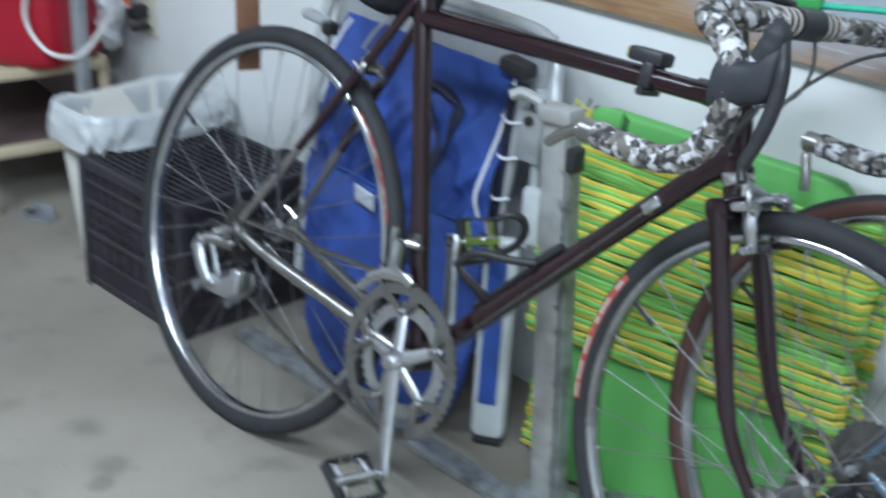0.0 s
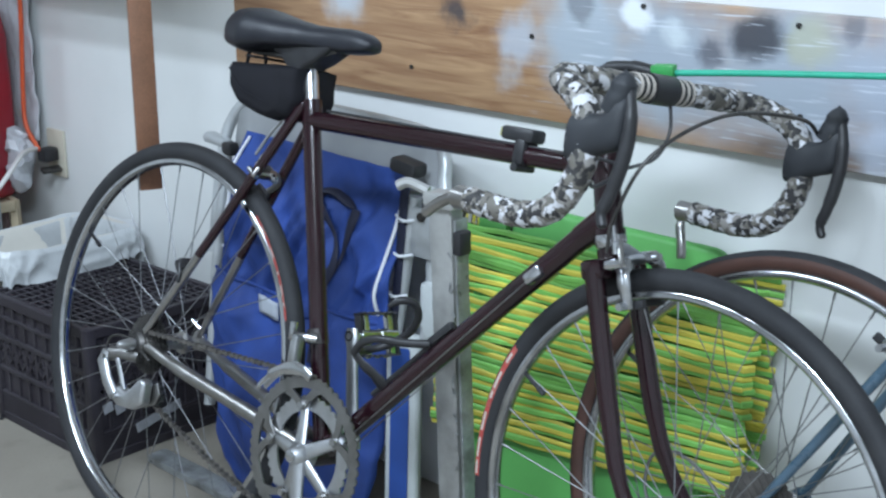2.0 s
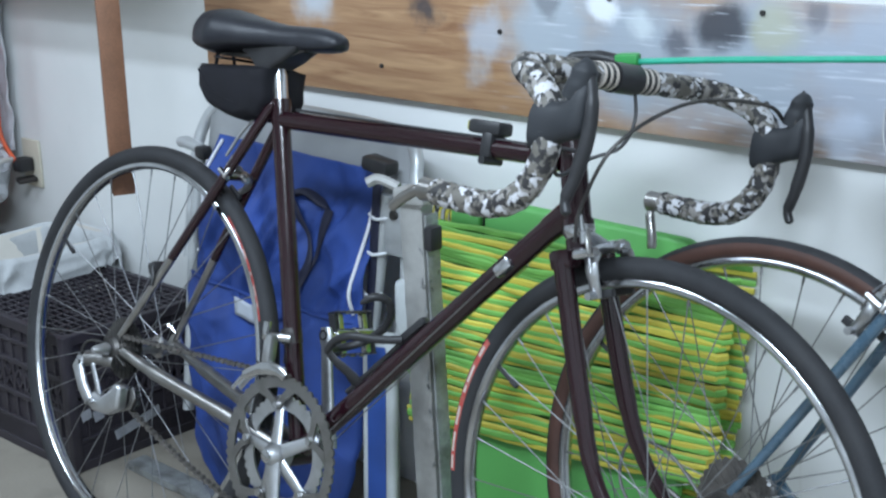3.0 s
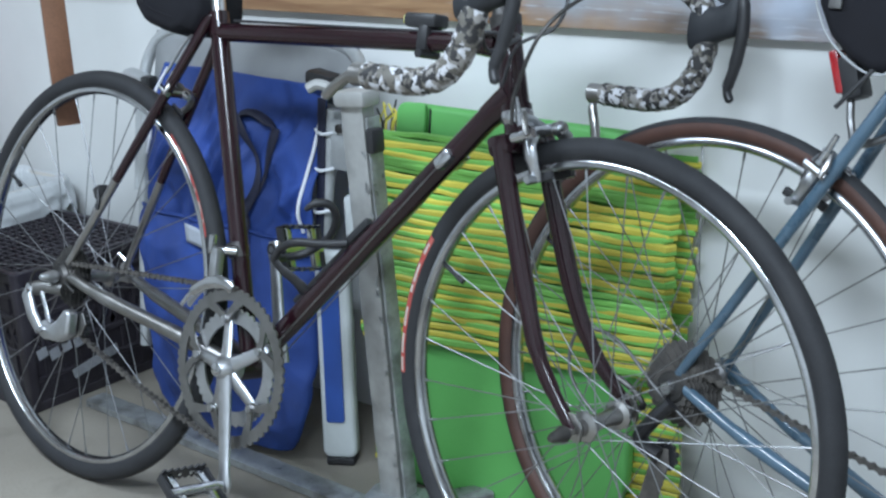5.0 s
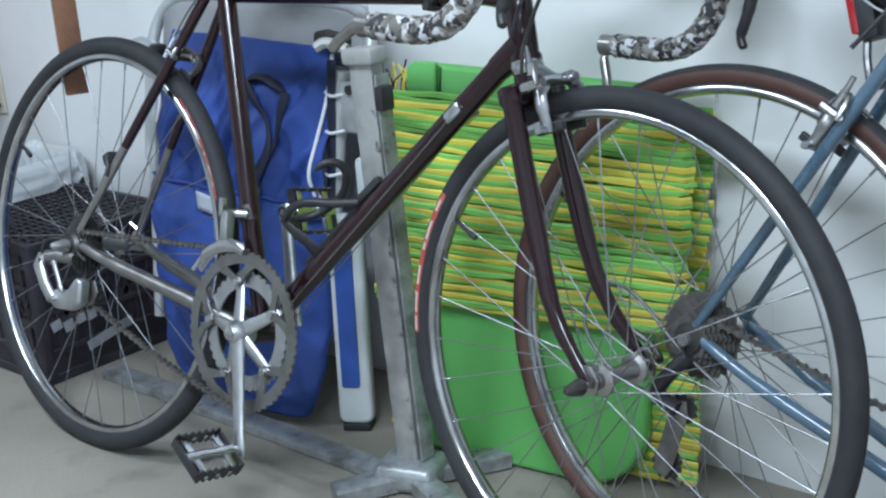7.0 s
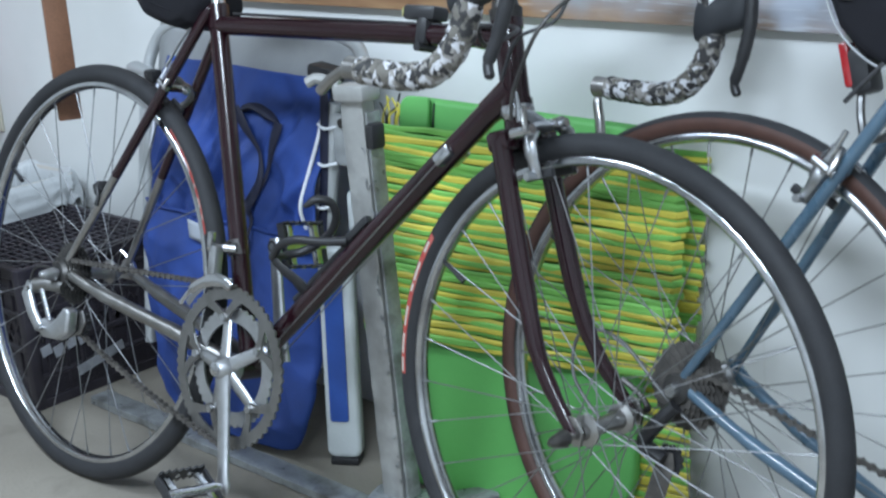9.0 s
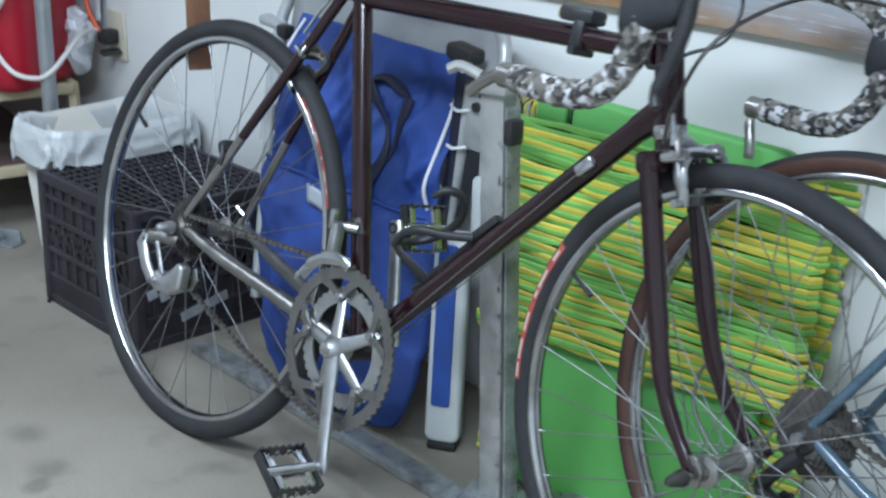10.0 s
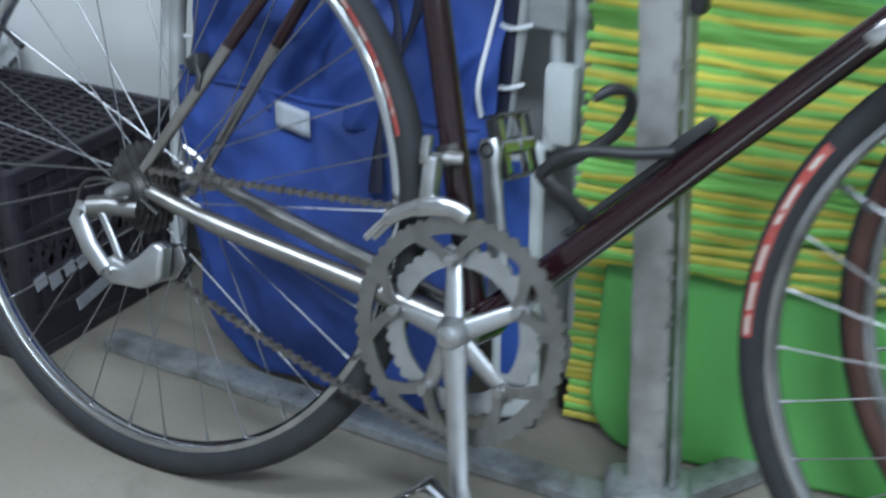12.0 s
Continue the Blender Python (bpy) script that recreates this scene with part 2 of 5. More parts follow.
def sprayed_board():
    m = bpy.data.materials.new("spray_stained_plywood")
    n, link, p = nodes_of(m)
    tc = n.new("ShaderNodeTexCoord")
    sep = n.new("ShaderNodeSeparateXYZ")
    link(tc.outputs["Object"], sep.inputs[0])
    flat = n.new("ShaderNodeCombineXYZ")
    link(sep.outputs[0], flat.inputs[0])
    link(sep.outputs[2], flat.inputs[2])
    mp = n.new("ShaderNodeMapping")
    mp.inputs["Scale"].default_value = (3, 3, 40)
    link(tc.outputs["Object"], mp.inputs["Vector"])
    grain = n.new("ShaderNodeTexNoise")
    grain.inputs["Scale"].default_value, grain.inputs["Detail"].default_value, grain.inputs["Distortion"].default_value = 1.6, 8, 1.2
    link(mp.outputs[0], grain.inputs["Vector"])
    ramp = n.new("ShaderNodeValToRGB")
    e = ramp.color_ramp.elements
    e[0].position, e[0].color = 0.3, (0.25, 0.125, 0.065, 1)
    e[1].position, e[1].color = 0.68, (0.46, 0.285, 0.155, 1)
    link(grain.outputs["Fac"], ramp.inputs[0])
    wob = n.new("ShaderNodeTexNoise")
    wob.inputs["Scale"].default_value, wob.inputs["Detail"].default_value = 14, 5
    link(tc.outputs["Object"], wob.inputs["Vector"])
    colour = ramp.outputs[0]
    spots = [
        (0.02, 0.90, 0.07, (0.52, 0.58, 0.64), 0.85), (0.30, 0.89, 0.035, (0.03, 0.035, 0.05), 0.85), (0.44, 0.86, 0.06, (0.46, 0.52, 0.60), 0.75),
        (0.42, 0.80, 0.04, (0.5, 0.54, 0.58), 0.5), (0.56, 0.88, 0.14, (0.38, 0.44, 0.50), 0.92), (0.72, 0.85, 0.16, (0.34, 0.39, 0.45), 0.95),
        (0.92, 0.85, 0.17, (0.34, 0.39, 0.45), 0.95), (1.10, 0.85, 0.18, (0.36, 0.41, 0.49), 0.92), (1.35, 0.85, 0.2, (0.4, 0.43, 0.5), 0.8),
        (0.55, 0.92, 0.035, (0.10, 0.10, 0.11), 0.55), (0.655, 0.91, 0.035, (0.75, 0.78, 0.82), 0.9), (0.73, 0.89, 0.035, (0.6, 0.66, 0.68), 0.7),
        (0.785, 0.875, 0.035, (0.07, 0.07, 0.09), 0.75), (0.86, 0.905, 0.05, (0.03, 0.03, 0.04), 0.9), (0.95, 0.90, 0.05, (0.42, 0.42, 0.28), 0.6),
        (1.0, 0.925, 0.03, (0.10, 0.10, 0.12), 0.6), (1.05, 0.78, 0.05, (0.5, 0.56, 0.66), 0.6)]
    for cx, cz, r, c, amount in spots:
        mask = blob_mask(n, link, flat.outputs[0], cx, cz, r, wob.outputs["Fac"], 0.7)
        k = n.new("ShaderNodeMath")
        k.operation = "MULTIPLY"
        k.inputs[1].default_value = amount
        link(mask, k.inputs[0])
        mix = n.new("ShaderNodeMix")
        mix.data_type = "RGBA"
        link(k.outputs[0], mix.inputs[0])
        link(colour, mix.inputs[6])
        mix.inputs[7].default_value = (*c, 1)
        colour = mix.outputs[2]
    # thin streaks of spray
    mp2 = n.new("ShaderNodeMapping")
    mp2.inputs["Scale"].default_value = (12, 12, 160)
    link(tc.outputs["Object"], mp2.inputs["Vector"])
    streak = n.new("ShaderNodeTexNoise")
    streak.inputs["Scale"].default_value, streak.inputs["Detail"].default_value = 1.0, 4
    link(mp2.outputs[0], streak.inputs["Vector"])
    side = n.new("ShaderNodeMapRange")
    side.inputs[1].default_value, side.inputs[2].default_value = 0.4, 0.55
    link(sep.outputs[0], side.inputs[0])
    cut = n.new("ShaderNodeMapRange")
    cut.inputs[1].default_value, cut.inputs[2].default_value, cut.inputs[4].default_value = 0.6, 0.7, 0.6
    link(streak.outputs["Fac"], cut.inputs[0])
    k = n.new("ShaderNodeMath")
    k.operation = "MULTIPLY"
    link(side.outputs[0], k.inputs[0])
    link(cut.outputs[0], k.inputs[1])
    mix = n.new("ShaderNodeMix")
    mix.data_type = "RGBA"
    link(k.outputs[0], mix.inputs[0])
    link(colour, mix.inputs[6])
    mix.inputs[7].default_value = (0.62, 0.66, 0.72, 1)
    link(mix.outputs[2], p.inputs["Base Color"])
    p.inputs["Roughness"].default_value = 0.5
    b = n.new("ShaderNodeBump")
    b.inputs["Strength"].default_value, b.inputs["Distance"].default_value = 0.3, 0.002
    link(grain.outputs["Fac"], b.inputs["Height"])
    link(b.outputs[0], p.inputs["Normal"])
    return m


def camo_tape():
    m = bpy.data.materials.new("urban_camo_bar_tape")
    n, link, p = nodes_of(m)
    tc = n.new("ShaderNodeTexCoord")
    warp = n.new("ShaderNodeTexNoise")
    warp.inputs["Scale"].default_value, warp.inputs["Detail"].default_value = 70, 3
    link(tc.outputs["Object"], warp.inputs["Vector"])
    shift = n.new("ShaderNodeVectorMath")
    shift.operation = "MULTIPLY_ADD"
    shift.inputs[1].default_value = (0.022, 0.022, 0.022)
    link(warp.outputs["Color"], shift.inputs[0])
    link(tc.outputs["Object"], shift.inputs[2])
    cells = n.new("ShaderNodeTexVoronoi")
    cells.inputs["Scale"].default_value = 135
    link(shift.outputs[0], cells.inputs["Vector"])
    a = n.new("ShaderNodeSeparateColor")
    link(cells.outputs["Color"], a.inputs[0])
    ramp = n.new("ShaderNodeValToRGB")
    ramp.color_ramp.interpolation = "CONSTANT"
    e = ramp.color_ramp.elements
    e[0].position, e[0].color = 0.0, (0.022, 0.021, 0.022, 1)
    e[1].position, e[1].color = 0.34, (0.12, 0.11, 0.095, 1)
    for pos, c in ((0.60, (0.50, 0.50, 0.52, 1)), (0.82, (0.24, 0.225, 0.21, 1))):
        x = e.new(pos)
        x.color = c
    link(a.outputs[0], ramp.inputs[0])
    link(ramp.outputs[0], p.inputs["Base Color"])
    p.inputs["Roughness"].default_value = 0.6
    f = n.new("ShaderNodeTexNoise")
    f.inputs["Scale"].default_value = 700
    link(tc.outputs["Object"], f.inputs["Vector"])
    b = n.new("ShaderNodeBump")
    b.inputs["Strength"].default_value, b.inputs["Distance"].default_value = 0.3, 0.001
    link(f.outputs["Fac"], b.inputs["Height"])
    link(b.outputs[0], p.inputs["Normal"])
    return m


CONCRETE, WALL, BOARD, CAMO = concrete(), painted_wall(), sprayed_board(), camo_tape()


# ---- shapes ----
V = Vector
IDENTITY = Matrix()


def part(name, bm, mat, parent=None, label="", smooth=40, solid=0.0):
    """Links a bmesh as one mesh object, under a thing or a part."""
    me = bpy.data.meshes.new(name)
    bmesh.ops.recalc_face_normals(bm, faces=bm.faces)
    bm.to_mesh(me)
    bm.free()
    me.materials.append(mat)
    if smooth:
        me.polygons.foreach_set("use_smooth", [True] * len(me.polygons))
        me.set_sharp_from_angle(angle=radians(smooth))
    ob = new(name, me)
    if parent:
        ob.parent = parent
    if label:
        ob["label"] = label
    if solid:
        mod = ob.modifiers.new("thickness", "SOLIDIFY")
        mod.thickness = solid
    return ob


def thing(name, label, category, m=IDENTITY, group="", kind=""):
    ob = new(name)
    ob.empty_display_size = 0.05
    ob.matrix_world = m
    return tagged(ob, label, category, group, kind)


def smooth_path(pts, steps=6):
    """A smooth curve through the points (Catmull-Rom)."""
    pts = [V(p) for p in pts]
    full = [2 * pts[0] - pts[1], *pts, 2 * pts[-1] - pts[-2]]
    out = []
    for i in range(1, len(full) - 2):
        a, b, c, d = full[i - 1:i + 3]
        for k in range(steps):
            t = k / steps
            out.append(0.5 * (2 * b + (c - a) * t + (2 * a - 5 * b + 4 * c - d) * t * t + (3 * b - a - 3 * c + d) * t ** 3))
    return out + [pts[-1]]


def sweep(pts, r, seg=10, bm=None, flat=1.0, up=(0, 0, 1), m=IDENTITY):
    """A capped tube along the points; r is one radius or one for each point; flat squeezes it along up."""
    bm = bm or bmesh.new()
    pts = [V(p) for p in pts]
    rs = r if hasattr(r, "__len__") else [r] * len(pts)
    rings = []
    u = None
    for i, p in enumerate(pts):
        d = (pts[min(i + 1, len(pts) - 1)] - pts[max(i - 1, 0)]).normalized()
        if u is None:
            u = V(up) if abs(d.dot(V(up))) < 0.95 else V((1, 0, 0))
        u = (u - d * u.dot(d)).normalized()
        w = d.cross(u)
        rings.append([bm.verts.new(m @ (p + rs[i] * (math.cos(a) * w + flat * math.sin(a) * u))) for a in [2 * math.pi * k / seg for k in range(seg)]])
    for a, b in zip(rings, rings[1:]):
        for k in range(seg):
            bm.faces.new((a[k], a[(k + 1) % seg], b[(k + 1) % seg], b[k]))
    bm.faces.new(rings[0][::-1])
    bm.faces.new(rings[-1])
    return bm


def lathe(profile, seg=48, m=IDENTITY, bm=None, a0=0.0, a1=360.0, closed=True):
    """Turns a profile of (radius, y) round the y axis; a closed profile gives a ring."""
    bm = bm or bmesh.new()
    whole = abs(a1 - a0) > 359.9
    count = seg if whole else seg + 1
    rings = []
    for k in range(count):
        a = radians(a0 + (a1 - a0) * k / seg)
        rings.append([bm.verts.new(m @ V((r * math.cos(a), y, r * math.sin(a)))) for r, y in profile])
    n = len(profile)
    for k in range(seg):
        a, b = rings[k], rings[(k + 1) % count]
        for j in range(n if closed else n - 1):
            bm.faces.new((a[j], a[(j + 1) % n], b[(j + 1) % n], b[j]))
    if not whole and closed:
        bm.faces.new(rings[0])
        bm.faces.new(rings[-1][::-1])
    return bm


def disc_profile(*steps):
    """Closed profile of a solid of revolution from (radius, y) steps, with the axis as its inner side."""
    return [(0.0004, steps[0][1]), *steps, (0.0004, steps[-1][1])]


def block(sx, sy, sz, m=IDENTITY, bevel=0.003, bm=None, taper=1.0, segs=2):
    """A box about the origin with softened edges; taper narrows its top."""
    b = bmesh.new()
    bmesh.ops.create_cube(b, size=1)
    for v in b.verts:
        k = taper if v.co.z > 0 else 1
        v.co = V((v.co.x * sx * k, v.co.y * sy * k, v.co.z * sz))
    if bevel:
        bmesh.ops.bevel(b, geom=b.edges[:], offset=bevel, segments=segs, affect="EDGES", profile=0.5)
    b.transform(m)
    if bm is None:
        return b
    me = bpy.data.meshes.new("scratch")
    b.to_mesh(me)
    b.free()
    bm.from_mesh(me)
    bpy.data.meshes.remove(me)
    return bm


def plate(outline, depth, m=IDENTITY, bevel=0.0, holes=()):
    """A flat plate in x and z with that outline, depth thick along y."""
    bm = bmesh.new()
    face = bm.faces.new([bm.verts.new((x, 0, z)) for x, z in outline])
    out = bmesh.ops.extrude_face_region(bm, geom=[face])
    bmesh.ops.translate(bm, vec=(0, depth, 0), verts=[g for g in out["geom"] if isinstance(g, bmesh.types.BMVert)])
    if bevel:
        bmesh.ops.bevel(bm, geom=[e for e in bm.edges if e.calc_face_angle(0) > 0.6], offset=bevel, segments=3, affect="EDGES", profile=0.5)
    bm.transform(m)
    return bm


def rounded(x0, x1, z0, z1, radii, seg=8):
    """Outline of a rectangle with its own radius at each corner: lower left, lower right, upper right, upper left."""
    pts = []
    for (cx, cz, a), r in zip(((x0, z0, 180), (x1, z0, 270), (x1, z1, 0), (x0, z1, 90)), radii):
        ox, oz = cx + (r if cx == x0 else -r), cz + (r if cz == z0 else -r)
        for k in range(seg + 1):
            b = radians(a + 90 * k / seg)
            pts.append((ox + r * math.cos(b), oz + r * math.sin(b)))
    return pts


def sheet(f, nu, nv):
    """A grid of points f(u, v) with u and v from 0 to 1."""
    bm = bmesh.new()
    g = [[bm.verts.new(f(i / nu, j / nv)) for i in range(nu + 1)] for j in range(nv + 1)]
    for j in range(nv):
        for i in range(nu):
            bm.faces.new((g[j][i], g[j][i + 1], g[j + 1][i + 1], g[j + 1][i]))
    return bm


def at(x, y, z):
    return Matrix.Translation((x, y, z))


# ---- the room ----
FACE, BACK = 0.50, -3.4
LEFT, RIGHT, TOP = -2.4, 3.6, 2.4


def room_piece(name, sx, sy, sz, x, y, z, mat, label):
    return tagged(part(name, block(sx, sy, sz, at(x, y, z), 0), mat, smooth=0), label, name.split("_")[0], kind="structure")


room_piece("floor", RIGHT - LEFT + 0.3, FACE - BACK + 0.3, 0.1, (LEFT + RIGHT) / 2, (FACE + BACK) / 2, -0.05, CONCRETE, "worn beige concrete garage floor with oil stains")
room_piece("wall_north", RIGHT - LEFT + 0.2, 0.1, TOP, (LEFT + RIGHT) / 2, FACE + 0.05, TOP / 2, WALL, "white painted garage wall behind the bicycles")
room_piece("wall_south", RIGHT - LEFT + 0.2, 0.1, TOP, (LEFT + RIGHT) / 2, BACK - 0.05, TOP / 2, WALL, "plain white painted garage wall")
room_piece("wall_west", 0.1, FACE - BACK, TOP, LEFT - 0.05, (FACE + BACK) / 2, TOP / 2, WALL, "plain white painted garage wall")
room_piece("wall_east", 0.1, FACE - BACK, TOP, RIGHT + 0.05, (FACE + BACK) / 2, TOP / 2, WALL, "plain white painted garage wall")
room_piece("ceiling", RIGHT - LEFT + 0.3, FACE - BACK + 0.3, 0.1, (LEFT + RIGHT) / 2, (FACE + BACK) / 2, TOP + 0.05, WALL, "plain white garage ceiling")

board = tagged(part("wall_board", block(2.6, 0.018, 0.205, at(1.0, FACE - 0.0095, 0.838), 0.002), BOARD), "long plywood board on the wall, stained with white and black spray paint", "board", kind="structure")
for sx, sz in ((0.459, 0.867), (0.923, 0.923), (0.67, 0.93), (0.19, 0.79), (0.62, 0.79), (0.935, 0.80)):
    part("screw", lathe(disc_profile((0.004, -0.002), (0.004, 0.001), (0.002, 0.002)), 10, at(sx, FACE - 0.0195, sz)), DARKSTEEL, board)

shelf = thing("wall_shelf", "raw wooden wall shelf with a brown lath hanging from its front", "shelf")
part("shelf_board", block(1.00, 0.32, 0.022, at(-0.64, 0.338, 1.076), 0.002), SHELFWOOD, shelf)
part("lath", block(0.040, 0.018, 0.56, at(-0.190, 0.188, 0.840) @ pose(0, 0, 0, 0, 0, 66), 0.002), BROWNWOOD, shelf, "brown stained wooden lath with a sawn lower end")
part("bracket", block(0.03, 0.29, 0.03, at(-0.30, 0.353, 1.049), 0.002), SHELFWOOD, shelf)


# ---- bicycles ----
def wheel(parent, m, name, tyre_label, sidewall=None, spokes=32, sprockets=0, tyre_r=0.0135, axle=V((0, 0, 0))):
    """A spoked wheel about the y axis, drive side towards -y."""
    rc = 0.3225
    rim = part(name, lathe([(0.3135, -0.0060), (0.3112, -0.0088), (0.3078, -0.0110), (0.3030, -0.0108), (0.2995, -0.007), (0.2985, 0), (0.2995, 0.007), (0.3030, 0.0108), (0.3078, 0.0110), (0.3112, 0.0088), (0.3135, 0.0060), (0.309, 0)], 96, m), RIMALLOY, parent, "spoked bicycle wheel with a polished alloy rim")
    ring = lambda a0, a1, k, grow=0.0: [(rc + (tyre_r + grow) * math.cos(radians(a)), (tyre_r + grow) * math.sin(radians(a))) for a in np.linspace(a0, a1, k)]
    if sidewall:
        part("tyre", lathe(ring(-62, 62, 11, 0.0006) + [(rc, 0)], 96, m), RUBBER, rim, tyre_label)
        part("sidewall", lathe(ring(62, 298, 17), 96, m), sidewall, rim, "brown gum sidewall")
    else:
        part("tyre", lathe(ring(0, 342, 20), 96, m), RUBBER, rim, tyre_label)
    part("hub", lathe(disc_profile((0.005, -0.066), (0.005, -0.050), (0.011, -0.049), (0.011, -0.040), (0.0195, -0.036), (0.0195, -0.032), (0.0125, -0.028), (0.0095, 0), (0.0125, 0.028), (0.0195, 0.032), (0.0195, 0.036), (0.011, 0.040), (0.011, 0.049), (0.005, 0.050), (0.005, 0.066)), 20, m @ Matrix.Translation(axle)), DULLSTEEL if sidewall else DULLCHROME, rim)
    per = spokes // 2
    for side in (-1, 1):
        for k in range(per):
            b = 2 * math.pi * (k + (0.25 if side < 0 else 0.75)) / per
            lean = (1 if k % 2 else -1) * radians(67)
            a = b + lean
            inner = axle + V((0.0175 * math.cos(a), side * (0.034 + (0.0016 if k % 2 else -0.0016)), 0.0175 * math.sin(a)))
            outer = V((0.3005 * math.cos(b), side * 0.002, 0.3005 * math.sin(b)))
            tip = outer + (inner - outer).normalized() * 0.013
            part("spoke", sweep((inner, tip, tip, outer), (0.0009, 0.0009, 0.0017, 0.0017), 6, m=m), DULLSTEEL if sidewall else STEEL, rim)
    va = radians(152)
    part("valve", sweep([V((r * math.cos(va), 0, r * math.sin(va))) for r in (0.300, 0.272, 0.271, 0.259)], (0.003, 0.003, 0.0042, 0.0038), 8, m=m), BLACK, rim)
    if sprockets:
        part("freewheel_body", lathe(disc_profile((0.036, -0.034), (0.030, -0.050), (0.018, -0.050 - 0.0022 * sprockets)), 24, m), DARKSTEEL, rim)
    for i in range(sprockets):
        r, y = (0.055 if sidewall else 0.050) - 0.0040 * i, -0.0350 - 0.0040 * i
        part("sprocket", toothed(r, round(r * 2 * math.pi / 0.0127), 0.0016, r * 0.6, at(0, y, 0), m), RUSTY if sidewall else DARKSTEEL, rim)
    return rim


def toothed(r, teeth, thick, inner, shift, m):
    """A flat gear ring of that pitch radius about the y axis."""
    bm = bmesh.new()
    loops = []
    for y in (-thick / 2, thick / 2):
        outer, hole = [], []
        for k in range(teeth * 4):
            a = 2 * math.pi * k / (teeth * 4)
            rr = r + (-0.0022, 0.0006, 0.0018, 0.0006)[k % 4]
            outer.append(bm.verts.new(m @ shift @ V((rr * math.cos(a), y, rr * math.sin(a)))))
            hole.append(bm.verts.new(m @ shift @ V((inner * math.cos(a), y, inner * math.sin(a)))))
        loops.append((outer, hole))
    n = teeth * 4
    (o0, h0), (o1, h1) = loops
    for k in range(n):
        j = (k + 1) % n
        bm.faces.new((o0[k], o0[j], h0[j], h0[k]))
        bm.faces.new((o1[k], h1[k], h1[j], o1[j]))
        bm.faces.new((o0[k], o1[k], o1[j], o0[j]))
        bm.faces.new((h0[k], h0[j], h1[j], h1[k]))
    return bm


def tyre_print(parent, m, a0, a1, rc, side, marks, lo=-0.001, hi=0.0085):
    """The faded print on a sidewall: a coloured arc with pale unreadable marks."""
    def arc(b0, b1, low, high, proud):
        across = lambda q: side * (math.sqrt(0.0157 ** 2 - q * q) + proud)
        face = [(rc + q, across(q)) for q in np.linspace(low, high, 4)]
        return lathe(face + [(r, y - side * 0.0012) for r, y in face[::-1]], 24, m, a0=b0, a1=b1)
    band = part("tyre_label", arc(a0, a1, lo, hi, 0.0), REDLABEL, parent, "faded red print on the tyre sidewall")
    for b0, b1 in marks:
        part("print_bar", arc(b0, b1, lo + (hi - lo) * 0.28, lo + (hi - lo) * 0.72, 0.0004), WHITELABEL, parent)
    return band


def chain_run(a, b, parent, count_step=0.0127, sag=0.0, mat=None):
    """A straight or sagging run of bicycle chain from a to b as one mesh of links."""
    a, b = V(a), V(b)
    n = max(2, int((b - a).length / count_step))
    bm = bmesh.new()
    for i in range(n):
        t0, t1 = i / n, (i + 1) / n
        p, q = a.lerp(b, t0), a.lerp(b, t1)
        p = p + V((0, 0, -sag * 4 * t0 * (1 - t0)))
        q = q + V((0, 0, -sag * 4 * t1 * (1 - t1)))
        wide = 0.0036 if i % 2 else 0.0026
        d = q - p
        mm = Matrix.Translation((p + q) / 2) @ d.to_track_quat("X", "Z").to_matrix().to_4x4()
        for s in (-1, 1):
            block(d.length, 0.0010, 0.0040, mm @ at(0, s * wide, 0), 0, bm)
        sweep((p + V((0, -0.0044, 0)), p + V((0, 0.0044, 0))), 0.0042, 8, bm)
    return part("chain", bm, mat or DARKSTEEL, parent, "greasy dark chain")


LEAN = 14.0
bike = thing("road_bicycle", "dark maroon steel road bicycle leaning towards the wall", "bicycle", pose(0, 0, 0, -LEAN))
BB, REAR, FRONT = V((0.402, 0, 0.277)), V((-0.011, 0, 0.346)), V((0.9920, 0.0035, 0.3432))
BIG, SLIM = Matrix.Scale(1.026, 4), Matrix.Scale(0.997, 4)
SEATTOP, HEADLOW, HEADTOP = V((0.256, 0, 0.788)), V((0.8505, 0, 0.696)), V((0.8185, 0, 0.803))
UPAXIS = (HEADTOP - HEADLOW).normalized()
FORKTURN = Matrix.Translation(HEADLOW) @ Matrix.Rotation(radians(-3.0), 4, UPAXIS) @ pose(0, 0, 0, 6.0) @ Matrix.Translation(-HEADLOW)
STEER = Matrix.Translation(HEADLOW) @ Matrix.Rotation(radians(-6.5), 4, UPAXIS) @ Matrix.Translation(-HEADLOW)


